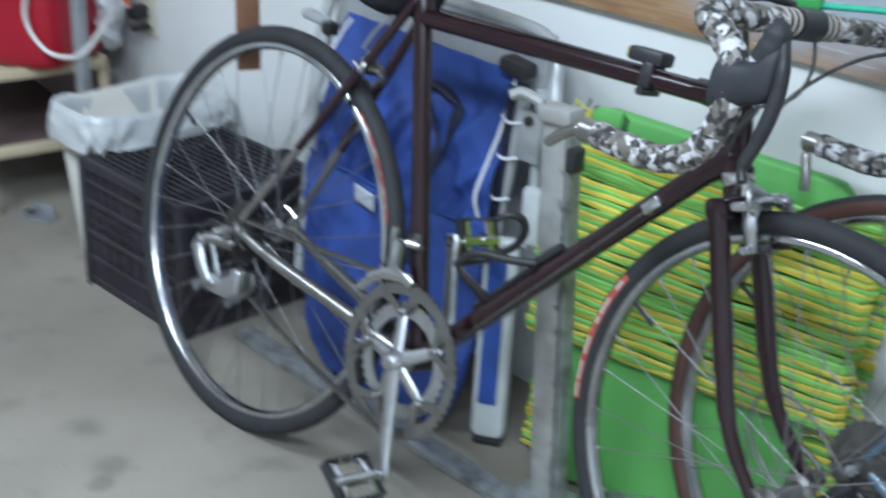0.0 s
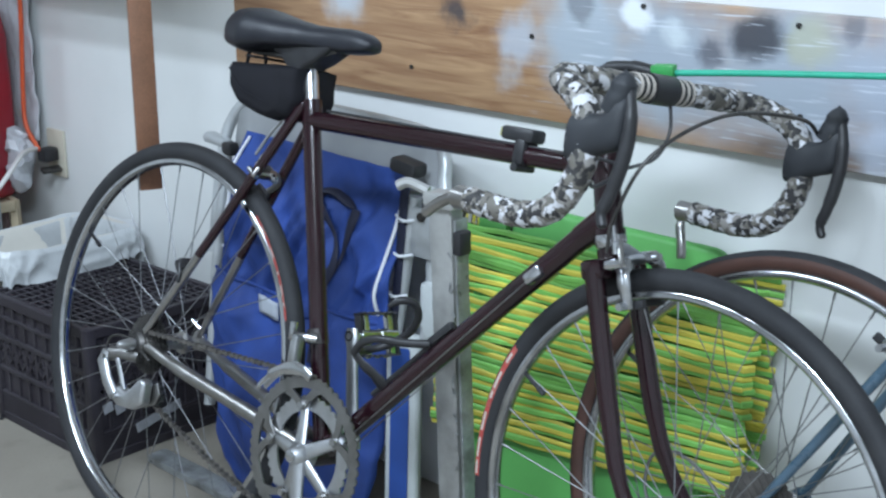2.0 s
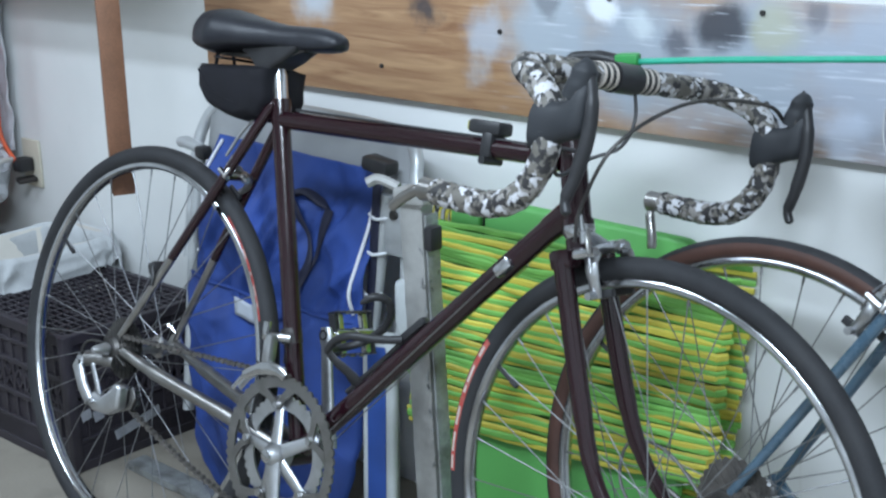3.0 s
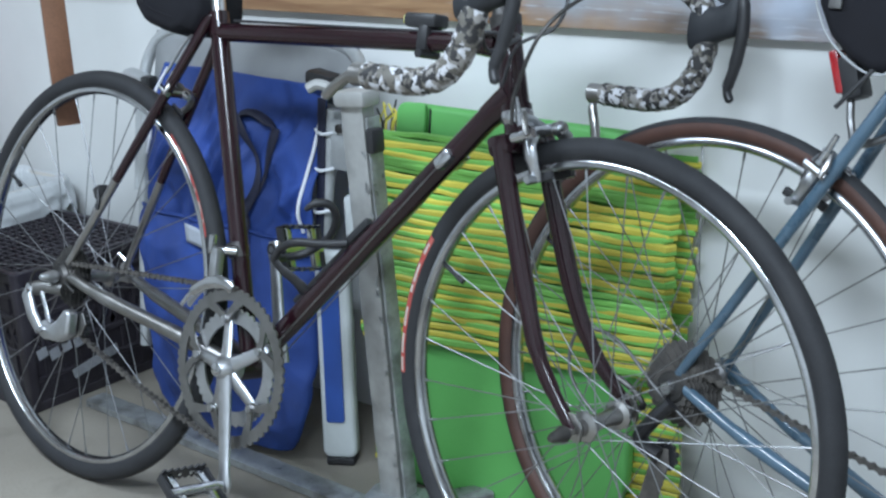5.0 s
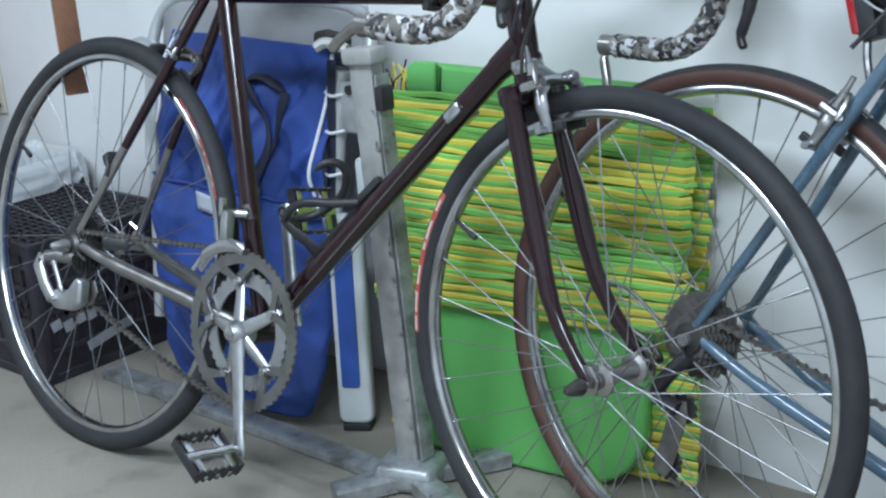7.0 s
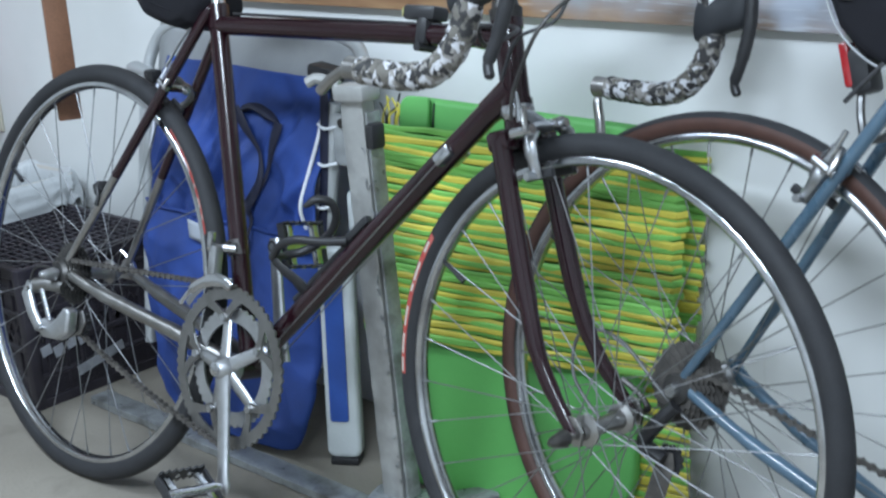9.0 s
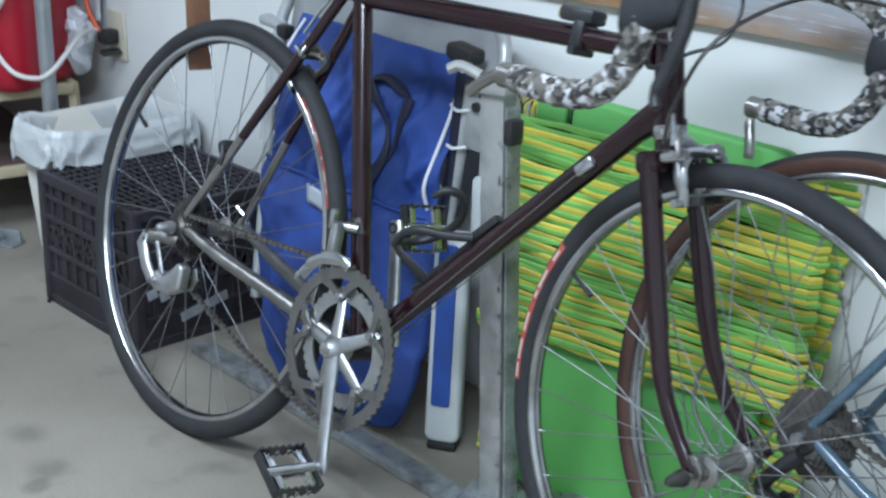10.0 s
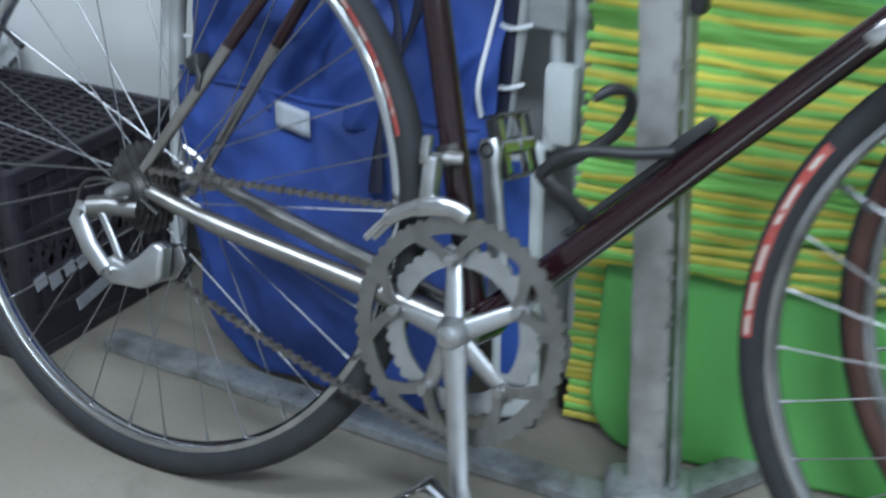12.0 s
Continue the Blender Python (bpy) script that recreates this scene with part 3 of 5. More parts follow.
def frame_tubes(parent, bb, rear, seat, hlow, htop, paint, stay_low, r=0.0145, thin=1.0):
    up = (htop - hlow).normalized()
    part("seat_tube", sweep((bb, seat), r, 20), paint, parent)
    part("top_tube", sweep((seat - (seat - bb).normalized() * 0.018, htop - up * 0.022), r * 0.97, 20), paint, parent)
    part("down_tube", sweep((bb, hlow + up * 0.030), r * 1.08, 20), paint, parent)
    part("head_tube", sweep((hlow + up * 0.004, hlow + up * 0.012, hlow + up * 0.0121, htop - up * 0.012, htop - up * 0.0119, htop), (0.0205, 0.0205, 0.0178, 0.0178, 0.020, 0.020), 20), paint, parent)
    part("bottom_bracket_shell", sweep((bb + V((0, -0.034, 0)), bb + V((0, 0.034, 0))), 0.0205, 20), paint, parent)
    for s in (-1, 1):
        drop = rear + V((0.012, s * 0.0605, 0.004))
        part("chain_stay", sweep(smooth_path((bb + V((-0.012, s * 0.018, 0.0)), bb.lerp(rear, 0.35) + V((0, s * 0.033, 0)), bb.lerp(rear, 0.75) + V((0, s * 0.052, 0.0)), drop)), [thin * q for q in [0.0125] * 7 + [0.0115] * 6 + [0.0095] * 5 + [0.0075]], 14), stay_low, parent)
        top = seat + V((-0.006, s * 0.0175, -0.004))
        end = rear + V((0.004, s * 0.061, 0.012))
        mid = top.lerp(end, 0.62)
        stay = part("seat_stay", sweep((top + (top - end).normalized() * 0.012, top, top.lerp(mid, 0.5), mid), (0.0045, 0.0085, 0.0085, 0.0075), 14), paint, parent)
        part("stay_end", sweep((mid, mid.lerp(end, 0.5), end), (0.0074, 0.007, 0.006), 12), stay_low, stay, "bare chromed lower end of the stay")
        part("dropout", plate([(-0.016, -0.014), (0.02, -0.012), (0.026, 0.004), (0.008, 0.02), (-0.006, 0.02), (-0.014, 0.006)], 0.005, at(rear.x, s * 0.061 - 0.0025, rear.z), 0.0012), stay_low, parent)
    return up


def caliper(parent, m, name="brake_caliper", mat=None):
    """A side-pull rim brake about its pivot, reaching down over the tyre; the wheel runs along x."""
    mat = mat or ALLOY
    body = part(name, sweep(smooth_path([(0, 0.006, 0.008), (0.002, -0.016, 0.006), (0.004, -0.031, -0.010), (0.003, -0.030, -0.032), (0, -0.025, -0.050)]), [0.012] * 5 + [0.0105] * 6 + [0.0088] * 6 + [0.0075] * 6 + [0.0065] * 2, 12, flat=0.62, m=m), mat, parent, "silver side-pull rim brake")
    part("brake_arm", sweep(smooth_path([(0.012, -0.006, 0.008), (0.013, 0.016, 0.006), (0.013, 0.031, -0.010), (0.010, 0.030, -0.032), (0, 0.025, -0.050)]), [0.011] * 5 + [0.0100] * 6 + [0.0085] * 6 + [0.0072] * 6 + [0.0065] * 2, 12, flat=0.62, m=m), mat, body)
    part("upper_arm", sweep(((0.002, 0.004, 0.008), (0.004, -0.020, 0.022), (0.004, -0.040, 0.027)), (0.0095, 0.0075, 0.006), 12, flat=0.7, m=m), mat, body)
    part("lower_arm", sweep(((0.013, 0.004, 0.006), (0.013, -0.026, 0.008), (0.013, -0.046, 0.004)), (0.009, 0.007, 0.0055), 12, flat=0.7, m=m), mat, body)
    part("pivot_bolt", sweep(((-0.024, 0, 0.006), (0.022, 0, 0.006), (0.0221, 0, 0.006), (0.032, 0, 0.006), (0.0321, 0, 0.006), (0.038, 0, 0.006)), (0.004, 0.004, 0.0085, 0.0085, 0.005, 0.005), 12, m=m), CHROME, body)
    part("cable_bolt", sweep(((-0.008, -0.044, 0.004), (0.024, -0.044, 0.004)), 0.006, 8, m=m), CHROME, body)
    part("cable_barrel", sweep(((0.006, -0.040, 0.016), (0.006, -0.040, 0.030), (0.006, -0.041, 0.031), (0.006, -0.042, 0.050)), (0.0062, 0.0062, 0.004, 0.0035), 10, m=m), CHROME, body)
    part("release_cam", sweep(((0.010, -0.036, 0.030), (0.018, -0.048, 0.018), (0.020, -0.052, 0.002)), (0.0035, 0.004, 0.003), 8, m=m), DULLCHROME, body)
    part("bare_cable", sweep(((0.008, -0.041, 0.016), (0.012, -0.044, 0.000), (0.014, -0.047, -0.020)), 0.0009, 5, m=m), STEEL, body)
    part("return_spring", sweep(smooth_path([(-0.010, -0.022, -0.024), (-0.012, -0.020, 0.002), (-0.012, 0, 0.014), (-0.012, 0.020, 0.002), (-0.010, 0.022, -0.024)]), 0.0014, 6, m=m), STEEL, body)
    for s in (-1, 1):
        part("brake_shoe", block(0.042, 0.008, 0.011, m @ at(0, s * 0.019, -0.047), 0.002), BLACK, body)
        part("shoe_bolt", sweep(((0, s * 0.022, -0.047), (0, s * 0.043, -0.047)), 0.005, 8, m=m), mat, body)
    return body


frame_tubes(bike, BB, REAR, SEATTOP, HEADLOW, HEADTOP, MAROON, DULLCHROME)
part("lug", sweep((BB + V((0, 0, 0.0)) + (SEATTOP - BB) * 0.955, SEATTOP), (0.0162, 0.0168), 18), MAROON, bike)
part("head_lug", sweep((HEADTOP + V((-0.055, 0, -0.020)), HEADTOP + V((-0.006, 0, -0.022))), (0.0152, 0.0185), 18), MAROON, bike)
part("head_lug", sweep((HEADLOW + UPAXIS * 0.028 + (BB - HEADLOW).normalized() * 0.05, HEADLOW + UPAXIS * 0.026), (0.0168, 0.020), 18), MAROON, bike)
part("headset_cup", sweep((HEADTOP, HEADTOP + UPAXIS * 0.014, HEADTOP + UPAXIS * 0.0141, HEADTOP + UPAXIS * 0.024), (0.020, 0.021, 0.018, 0.016), 20), DARKSTEEL, bike)
part("headset_cup", sweep((HEADLOW - UPAXIS * 0.012, HEADLOW - UPAXIS * 0.004, HEADLOW + UPAXIS * 0.004), (0.018, 0.0215, 0.0205), 20), CHROME, bike)

# wheels
SAG = V((0.012, 0, -0.012))
rear_at = Matrix.Translation(REAR + V((0, -0.006, 0))) @ BIG
rear_wheel = wheel(bike, rear_at, "rear_wheel", "black slick road tyre", sprockets=7, tyre_r=0.0155)
front_at = FORKTURN @ Matrix.Translation(FRONT) @ SLIM
front_wheel = wheel(bike, front_at, "front_wheel", "black slick road tyre", tyre_r=0.0155, axle=SAG)
tyre_print(front_wheel, front_at, 147, 184, 0.3225, -1, [(149, 152), (155, 160), (161, 163), (167, 172), (174, 179), (180, 183.5)])
tyre_print(rear_wheel, rear_at, 20, 52, 0.3225, -1, [(24, 25), (27, 30), (33, 34), (38, 41), (45, 48)], -0.0055, -0.0008)
for w, m, q in ((rear_wheel, rear_at, 0.0), (front_wheel, front_at @ Matrix.Translation(SAG), -0.006)):
    part("skewer_nut", sweep(((0, q - 0.096, 0), (0, q - 0.092, 0), (0, q - 0.070, 0), (0, q - 0.066, 0)), (0.0035, 0.006, 0.0110, 0.0095), 14, m=m), ALLOY if w is rear_wheel else DARKSTEEL, w)
    part("skewer_lever", sweep(smooth_path([(0, 0.066 - q, 0), (0, 0.082 - q, 0), (-0.02, 0.088 - q, 0.014), (-0.045, 0.084 - q, 0.028)]), 0.0042, 8, m=m), CHROME if w is rear_wheel else DARKSTEEL, w)

# fork
fork = part("fork", sweep((HEADLOW - UPAXIS * 0.012, HEADLOW - UPAXIS * 0.034), (0.019, 0.021), 18, m=FORKTURN), MAROON, bike, "dark maroon fork with slender curved blades")
part("fork_crown", block(0.034, 0.098, 0.026, FORKTURN @ Matrix.Translation(HEADLOW - UPAXIS * 0.036) @ pose(0, 0, 0, 0, -17), 0.006), MAROON, fork)
for s in (-1, 1):
    a = HEADLOW - UPAXIS * 0.036 + V((0, s * 0.040, 0))
    b = FRONT + SAG + V((0, s * 0.058, 0))
    line = a - UPAXIS * 0.19 + V((0, s * 0.005, 0))
    part("fork_blade", sweep(smooth_path((a, line, line.lerp(b, 0.5) + V((-0.012, 0, -0.004)), b)), [0.0138] * 7 + [0.0122] * 4 + [0.0108] * 4 + [0.0092] * 3 + [0.0078], 14, m=FORKTURN, flat=0.85, up=(0, 1, 0)), MAROON, fork)
    part("fork_end", plate([(-0.013, -0.012), (0.012, -0.012), (0.014, 0.006), (0.004, 0.022), (-0.008, 0.022), (-0.014, 0.006)], 0.005, front_at @ Matrix.Translation(SAG) @ at(0, s * 0.058 - 0.0025, 0), 0.001), DULLCHROME, fork)
tilt = pose(0, 0, 0, 0, -17) @ Matrix.Scale(1.04, 4)
caliper(bike, FORKTURN @ Matrix.Translation(HEADLOW - UPAXIS * 0.026) @ at(0.036, 0, 0) @ tilt, "front_brake")
back_brake_at = Matrix.Translation(SEATTOP.lerp(REAR, 0.27) + V((-0.010, 0, 0.004))) @ pose(0, 0, 0, 0, 29) @ Matrix.Scale(0.76, 4)
caliper(bike, back_brake_at, "rear_brake", DULLCHROME)
part("brake_bridge", sweep((SEATTOP.lerp(REAR, 0.27) + V((0.0, -0.032, 0)), SEATTOP.lerp(REAR, 0.27) + V((0.0, 0.032, 0))), 0.006, 10), MAROON, bike)

# saddle, post and bag
post_dir = (SEATTOP - BB).normalized()
seat_post = part("seat_post", sweep((SEATTOP - post_dir * 0.02, SEATTOP + post_dir * 0.052, SEATTOP + post_dir * 0.0521, SEATTOP + post_dir * 0.075), (0.0135, 0.0135, 0.012, 0.012), 18), CHROME, bike, "short chromed seat post")
part("seat_collar", sweep((SEATTOP - post_dir * 0.004, SEATTOP + post_dir * 0.012), (0.0175, 0.0175), 18), MAROON, bike)
part("post_slot", block(0.003, 0.006, 0.026, Matrix.Translation(SEATTOP + post_dir * 0.034) @ at(0.002, -0.0125, 0) @ pose(0, 0, 0, 0, -16), 0.001), BLACK, seat_post)
part("seat_clamp", block(0.05, 0.038, 0.024, Matrix.Translation(SEATTOP + post_dir * 0.083), 0.006), DARKSTEEL, seat_post)


def saddle_body(shift=V((0, 0, 0))):
    """A padded saddle as closed rings from its tail to its nose."""
    bm = bmesh.new()
    rings = []
    for k in range(33):
        u = k / 32
        half = np.interp(u, [0, 0.03, 0.10, 0.22, 0.38, 0.55, 0.72, 0.92, 0.98, 1.0], [0.020, 0.044, 0.060, 0.067, 0.054, 0.035, 0.027, 0.024, 0.019, 0.009])
        top = np.interp(u, [0, 0.03, 0.10, 0.22, 0.40, 0.6, 0.85, 0.95, 1.0], [0.896, 0.910, 0.920, 0.922, 0.912, 0.905, 0.906, 0.901, 0.892])
        low = np.interp(u, [0, 0.06, 0.18, 0.35, 0.55, 0.85, 0.96, 1.0], [0.870, 0.852, 0.846, 0.858, 0.866, 0.868, 0.872, 0.882])
        mid = low + (top - low) * 0.34
        ring_ = []
        for q in range(24):
            a = 2 * math.pi * q / 24
            c, sn = math.cos(a), math.sin(a)
            y = half * math.copysign(abs(c) ** 0.8, c)
            z = mid + (top - mid) * abs(sn) ** 0.85 if sn >= 0 else mid - (mid - low) * abs(sn) ** 0.6
            ring_.append(bm.verts.new(V((0.060 + 0.319 * u, y, z + 0.011)) + shift))
        rings.append(ring_)
    for a, b in zip(rings, rings[1:]):
        for k in range(24):
            bm.faces.new((a[k], a[(k + 1) % 24], b[(k + 1) % 24], b[k]))
    bm.faces.new(rings[0][::-1])
    bm.faces.new(rings[-1])
    return bm


saddle = part("saddle", saddle_body(), LEATHER, bike, "black padded vinyl saddle", smooth=70)
for s in (-1, 1):
    part("saddle_rail", sweep(smooth_path([(0.075, s * 0.03, 0.878), (0.12, s * 0.024, 0.862), (0.20, s * 0.021, 0.861), (0.26, s * 0.020, 0.864), (0.325, s * 0.008, 0.888)]), 0.0036, 8), DARKSTEEL, saddle)


def wedge():
    bm = bmesh.new()
    outline = [(0.066, 0.842), (0.16, 0.846), (0.236, 0.848), (0.241, 0.80), (0.228, 0.768), (0.19, 0.760), (0.15, 0.764), (0.105, 0.778), (0.072, 0.804)]
    loop = [V((0.084 + (x - 0.066) * 0.96, 0, z)) for x, z in outline]
    widths = [(-0.048, 0.55), (-0.044, 0.78), (-0.032, 0.95), (-0.01, 1.0), (0.03, 1.0), (0.054, 0.95), (0.066, 0.78), (0.070, 0.55)]
    c = V((0.158, 0, 0.806))
    rings = [[bm.verts.new((c.x + (p.x - c.x) * k, y, c.z + (p.z - c.z) * k)) for p in loop] for y, k in widths]
    n = len(loop)
    for a, b in zip(rings, rings[1:]):
        for k in range(n):
            bm.faces.new((a[k], a[(k + 1) % n], b[(k + 1) % n], b[k]))
    bm.faces.new(rings[0])
    bm.faces.new(rings[-1][::-1])
    bmesh.ops.subdivide_edges(bm, edges=bm.edges[:], cuts=2, use_grid_fill=True, smooth=0.6)
    for v in bm.verts:
        v.co += 0.003 * noise.noise_vector(v.co * 30)
    return bm


bag = part("saddle_bag", wedge(), NYLON, bike, "black nylon saddle bag strapped under the saddle", smooth=70)
part("saddle_clamp", plate([(0.160, 0.884), (0.172, 0.868), (0.192, 0.860), (0.206, 0.848), (0.210, 0.834), (0.238, 0.832), (0.248, 0.848), (0.272, 0.860), (0.300, 0.878), (0.305, 0.892)], 0.050, at(0, -0.025, 0), 0.006), BLACK, bike, "black cradle that holds the saddle rails")
part("bag_strap", block(0.022, 0.10, 0.004, at(0.15, 0, 0.853), 0.001), NYLON, bag)
part("bag_strap", sweep(smooth_path([(0.11, -0.02, 0.842), (0.12, -0.024, 0.868), (0.145, -0.02, 0.868), (0.15, -0.015, 0.845)]), 0.003, 6), NYLON, bag)
part("bag_seam", sweep(smooth_path([(0.10, -0.046, 0.83), (0.14, -0.049, 0.80), (0.20, -0.046, 0.785)]), 0.0018, 6), NYLON, bag)

# drop handlebar with its levers
BARX, BARZ = 0.889, 0.890
stem = part("stem", sweep((HEADTOP, HEADTOP + UPAXIS * 0.085), 0.0112, 16, m=STEER), DARKSTEEL, bike, "dark quill stem")
part("stem_arm", sweep((HEADTOP + UPAXIS * 0.084 + V((-0.012, 0, 0)), V((BARX, 0, BARZ))), (0.0145, 0.0135), 16, m=STEER), DARKSTEEL, stem)
part("stem_clamp", sweep((V((BARX, -0.022, BARZ)), V((BARX, 0.022, BARZ))), 0.0195, 18, m=STEER), BLACK, stem, "black clamp at the middle of the bar")


def bar_points(s):
    return [(BARX, s * 0.022, BARZ), (BARX, s * 0.10, BARZ), (BARX + 0.001, s * 0.160, BARZ), (BARX + 0.018, s * 0.190, BARZ - 0.004), (BARX + 0.050, s * 0.203, BARZ - 0.016),
            (BARX + 0.078, s * 0.207, BARZ - 0.040), (BARX + 0.086, s * 0.209, BARZ - 0.075), (BARX + 0.076, s * 0.210, BARZ - 0.118), (BARX + 0.048, s * 0.211, BARZ - 0.150),
            (BARX + 0.008, s * 0.212, BARZ - 0.162), (BARX - 0.040, s * 0.213, BARZ - 0.162), (BARX - 0.080, s * 0.213, BARZ - 0.160)]


def hood_skin(x, y, z, m):
    """A rubber hood as closed rings from the bar forwards: tall at the bar, waisted, rising at the front."""
    bm = bmesh.new()
    rings = []
    for d, up, high, wide in ((-0.006, -0.006, 0.027, 0.0165), (0.004, -0.006, 0.028, 0.018), (0.014, -0.004, 0.028, 0.0175), (0.026, 0.000, 0.0235, 0.0165), (0.038, 0.004, 0.0225, 0.0155), (0.048, 0.010, 0.026, 0.015), (0.056, 0.016, 0.029, 0.014), (0.062, 0.020, 0.026, 0.011), (0.065, 0.021, 0.018, 0.006)):
        rings.append([bm.verts.new(m @ V((x + d, y + wide * math.copysign(abs(math.cos(a)) ** 0.75, math.cos(a)), z + up + high * math.copysign(abs(math.sin(a)) ** 0.75, math.sin(a))))) for a in [2 * math.pi * k / 20 for k in range(20)]])
    for a, b in zip(rings, rings[1:]):
        for k in range(20):
            bm.faces.new((a[k], a[(k + 1) % 20], b[(k + 1) % 20], b[k]))
    bm.faces.new(rings[0][::-1])
    bm.faces.new(rings[-1])
    return bm


handlebar = part("handlebar", sweep((V((BARX, -0.03, BARZ)), V((BARX, 0.03, BARZ))), 0.0130, 16, m=STEER), ALLOY, bike, "drop handlebar wrapped in grey and white camouflage tape")
for s in (-1, 1):
    path = smooth_path(bar_points(s), 14)
    radii = [0.0150 + 0.0016 * ((i % 7) / 7.0) for i in range(len(path))]
    part("bar_tape", sweep(path, radii, 18, m=STEER), CAMO, handlebar, "grey, white and brown camouflage bar tape")
    for k in range(5):
        y = s * (0.026 + k * 0.0055)
        part("tape_end_ring", sweep((V((BARX, y, BARZ)), V((BARX, y + s * 0.0045, BARZ))), 0.0172, 16, m=STEER), WHITELABEL if k % 2 == 0 else BLACK, handlebar)
    # rubber hood with its lever
    hx, hz = BARX + 0.084, BARZ - 0.052
    hood = part("brake_hood", hood_skin(hx - 0.012, s * 0.208, hz - 0.008, STEER), HOOD, handlebar, "black rubber brake hood", smooth=75)
    part("hood_horn", sweep(smooth_path([(hx + 0.030, s * 0.207, hz + 0.020), (hx + 0.038, s * 0.207, hz + 0.040), (hx + 0.040, s * 0.207, hz + 0.056), (hx + 0.039, s * 0.207, hz + 0.066)]), [0.0155] * 6 + [0.0145] * 5 + [0.0125, 0.0115, 0.010, 0.0085, 0.0065, 0.0035, 0.002, 0.001], 16, m=STEER), HOOD, hood)
    part("lever_pivot", sweep(((hx + 0.040, s * 0.207 - 0.013, hz + 0.026), (hx + 0.040, s * 0.207 + 0.013, hz + 0.026)), 0.0035, 10, m=STEER), DARKSTEEL, hood)
    part("brake_lever", sweep(smooth_path([(hx + 0.047, s * 0.206, hz + 0.044), (hx + 0.054, s * 0.206, hz + 0.018), (hx + 0.056, s * 0.207, hz - 0.02), (hx + 0.048, s * 0.209, hz - 0.062), (hx + 0.040, s * 0.211, hz - 0.088), (hx + 0.046, s * 0.212, hz - 0.104)]), [0.0075] * 6 + [0.0085] * 6 + [0.0082] * 6 + [0.0072] * 6 + [0.0058] * 6 + [0.003], 12, m=STEER), BLACK, handlebar, "black brake lever")
    ex, ez = BARX - 0.080, BARZ - 0.160
    part("end_pod", sweep((V((ex + 0.004, s * 0.213, ez)), V((ex - 0.022, s * 0.213, ez))), (0.013, 0.0145), 16, m=STEER), DULLCHROME, handlebar)
    if s < 0:
        lever = smooth_path([(ex - 0.016, s * 0.213, ez), (ex - 0.032, s * 0.213, ez - 0.002), (ex - 0.060, s * 0.212, ez - 0.016), (ex - 0.078, s * 0.212, ez - 0.030)])
    else:
        lever = smooth_path([(ex - 0.014, s * 0.213, ez), (ex - 0.018, s * 0.213, ez - 0.02), (ex - 0.010, s * 0.212, ez - 0.045), (ex - 0.006, s * 0.212, ez - 0.066)])
    part("bar_end_shifter", sweep(lever, [0.0055] * 6 + [0.007] * 12 + [0.006], 10, m=STEER), DULLCHROME, handlebar, "silver bar-end gear lever")

# cables
part("brake_cable", sweep(smooth_path([STEER @ V(p) for p in ((BARX + 0.105, 0.206, BARZ - 0.03), (BARX + 0.10, 0.16, BARZ - 0.01), (BARX + 0.06, 0.06, BARZ - 0.02), (BARX + 0.03, -0.03, BARZ - 0.08), (BARX + 0.005, -0.05, BARZ - 0.16), (BARX - 0.0, -0.048, BARZ - 0.205))], 8), 0.0026, 8), DARKSTEEL, bike, "grey brake cable looping from the lever")
part("brake_cable", sweep(smooth_path([STEER @ V(p) for p in ((BARX + 0.085, -0.20, BARZ - 0.07), (BARX + 0.05, -0.15, BARZ - 0.12), (BARX + 0.01, -0.06, BARZ - 0.10), (BARX - 0.05, -0.03, BARZ - 0.095), (BARX - 0.13, -0.02, BARZ - 0.098))], 8), 0.0026, 8), BLACK, bike, "black cable housing")
part("brake_cable", sweep(smooth_path([STEER @ V(p) for p in ((BARX + 0.005, 0.02, BARZ - 0.012), (BARX + 0.018, 0.012, BARZ - 0.05), (BARX + 0.01, -0.0, BARZ - 0.085), (BARX - 0.02, -0.03, BARZ - 0.11), (BARX - 0.03, -0.04, BARZ - 0.16))], 8), 0.0024, 8), BLACK, bike, "black cable housing")
part("top_cable", sweep(((0.30, -0.006, 0.789), (0.70, -0.006, 0.792), (0.76, -0.006, 0.792)), 0.0022, 8), BLACK, bike, "cable along the top tube")
for s in (-1, 1):
    part("gear_cable", sweep((V((0.745, s * 0.018, 0.618)), V((0.44, s * 0.018, 0.292))), 0.0010, 6), STEEL, bike, "thin bare gear cable")
part("cable_stop", block(0.030, 0.044, 0.016, Matrix.Translation((0.752, 0, 0.628)) @ pose(0, 0, 0, 0, -45), 0.004), CHROME, bike)
part("rear_cable", sweep(smooth_path([(0.245, -0.01, 0.80), (0.225, -0.014, 0.775), (0.19, -0.016, 0.74), (0.165, -0.02, 0.70)]), 0.0026, 8), ALLOY, bike, "short rear brake cable")

# lamp mount on the top tube, clip on the stay
lampmount = part("lamp_bracket", block(0.020, 0.034, 0.036, at(0.690, 0, 0.783), 0.006), BLACK, bike, "black clip-on lamp on the top tube")
part("lamp_body", block(0.056, 0.032, 0.019, at(0.682, 0, 0.806), 0.005), BLACK, lampmount)
part("lamp_lens", block(0.004, 0.026, 0.012, at(0.6535, 0, 0.806), 0.001), AMBER, lampmount)
part("clamp_screw", sweep(((0.690, -0.020, 0.762), (0.690, 0.020, 0.762)), 0.006, 10), BLACK, lampmount)
part("stay_clip", block(0.020, 0.024, 0.020, Matrix.Translation(V((0.052, -0.042, 0.496))) @ pose(0, 0, 0, 0, -30), 0.004), BLACK, bike, "black clip on the seat stay")
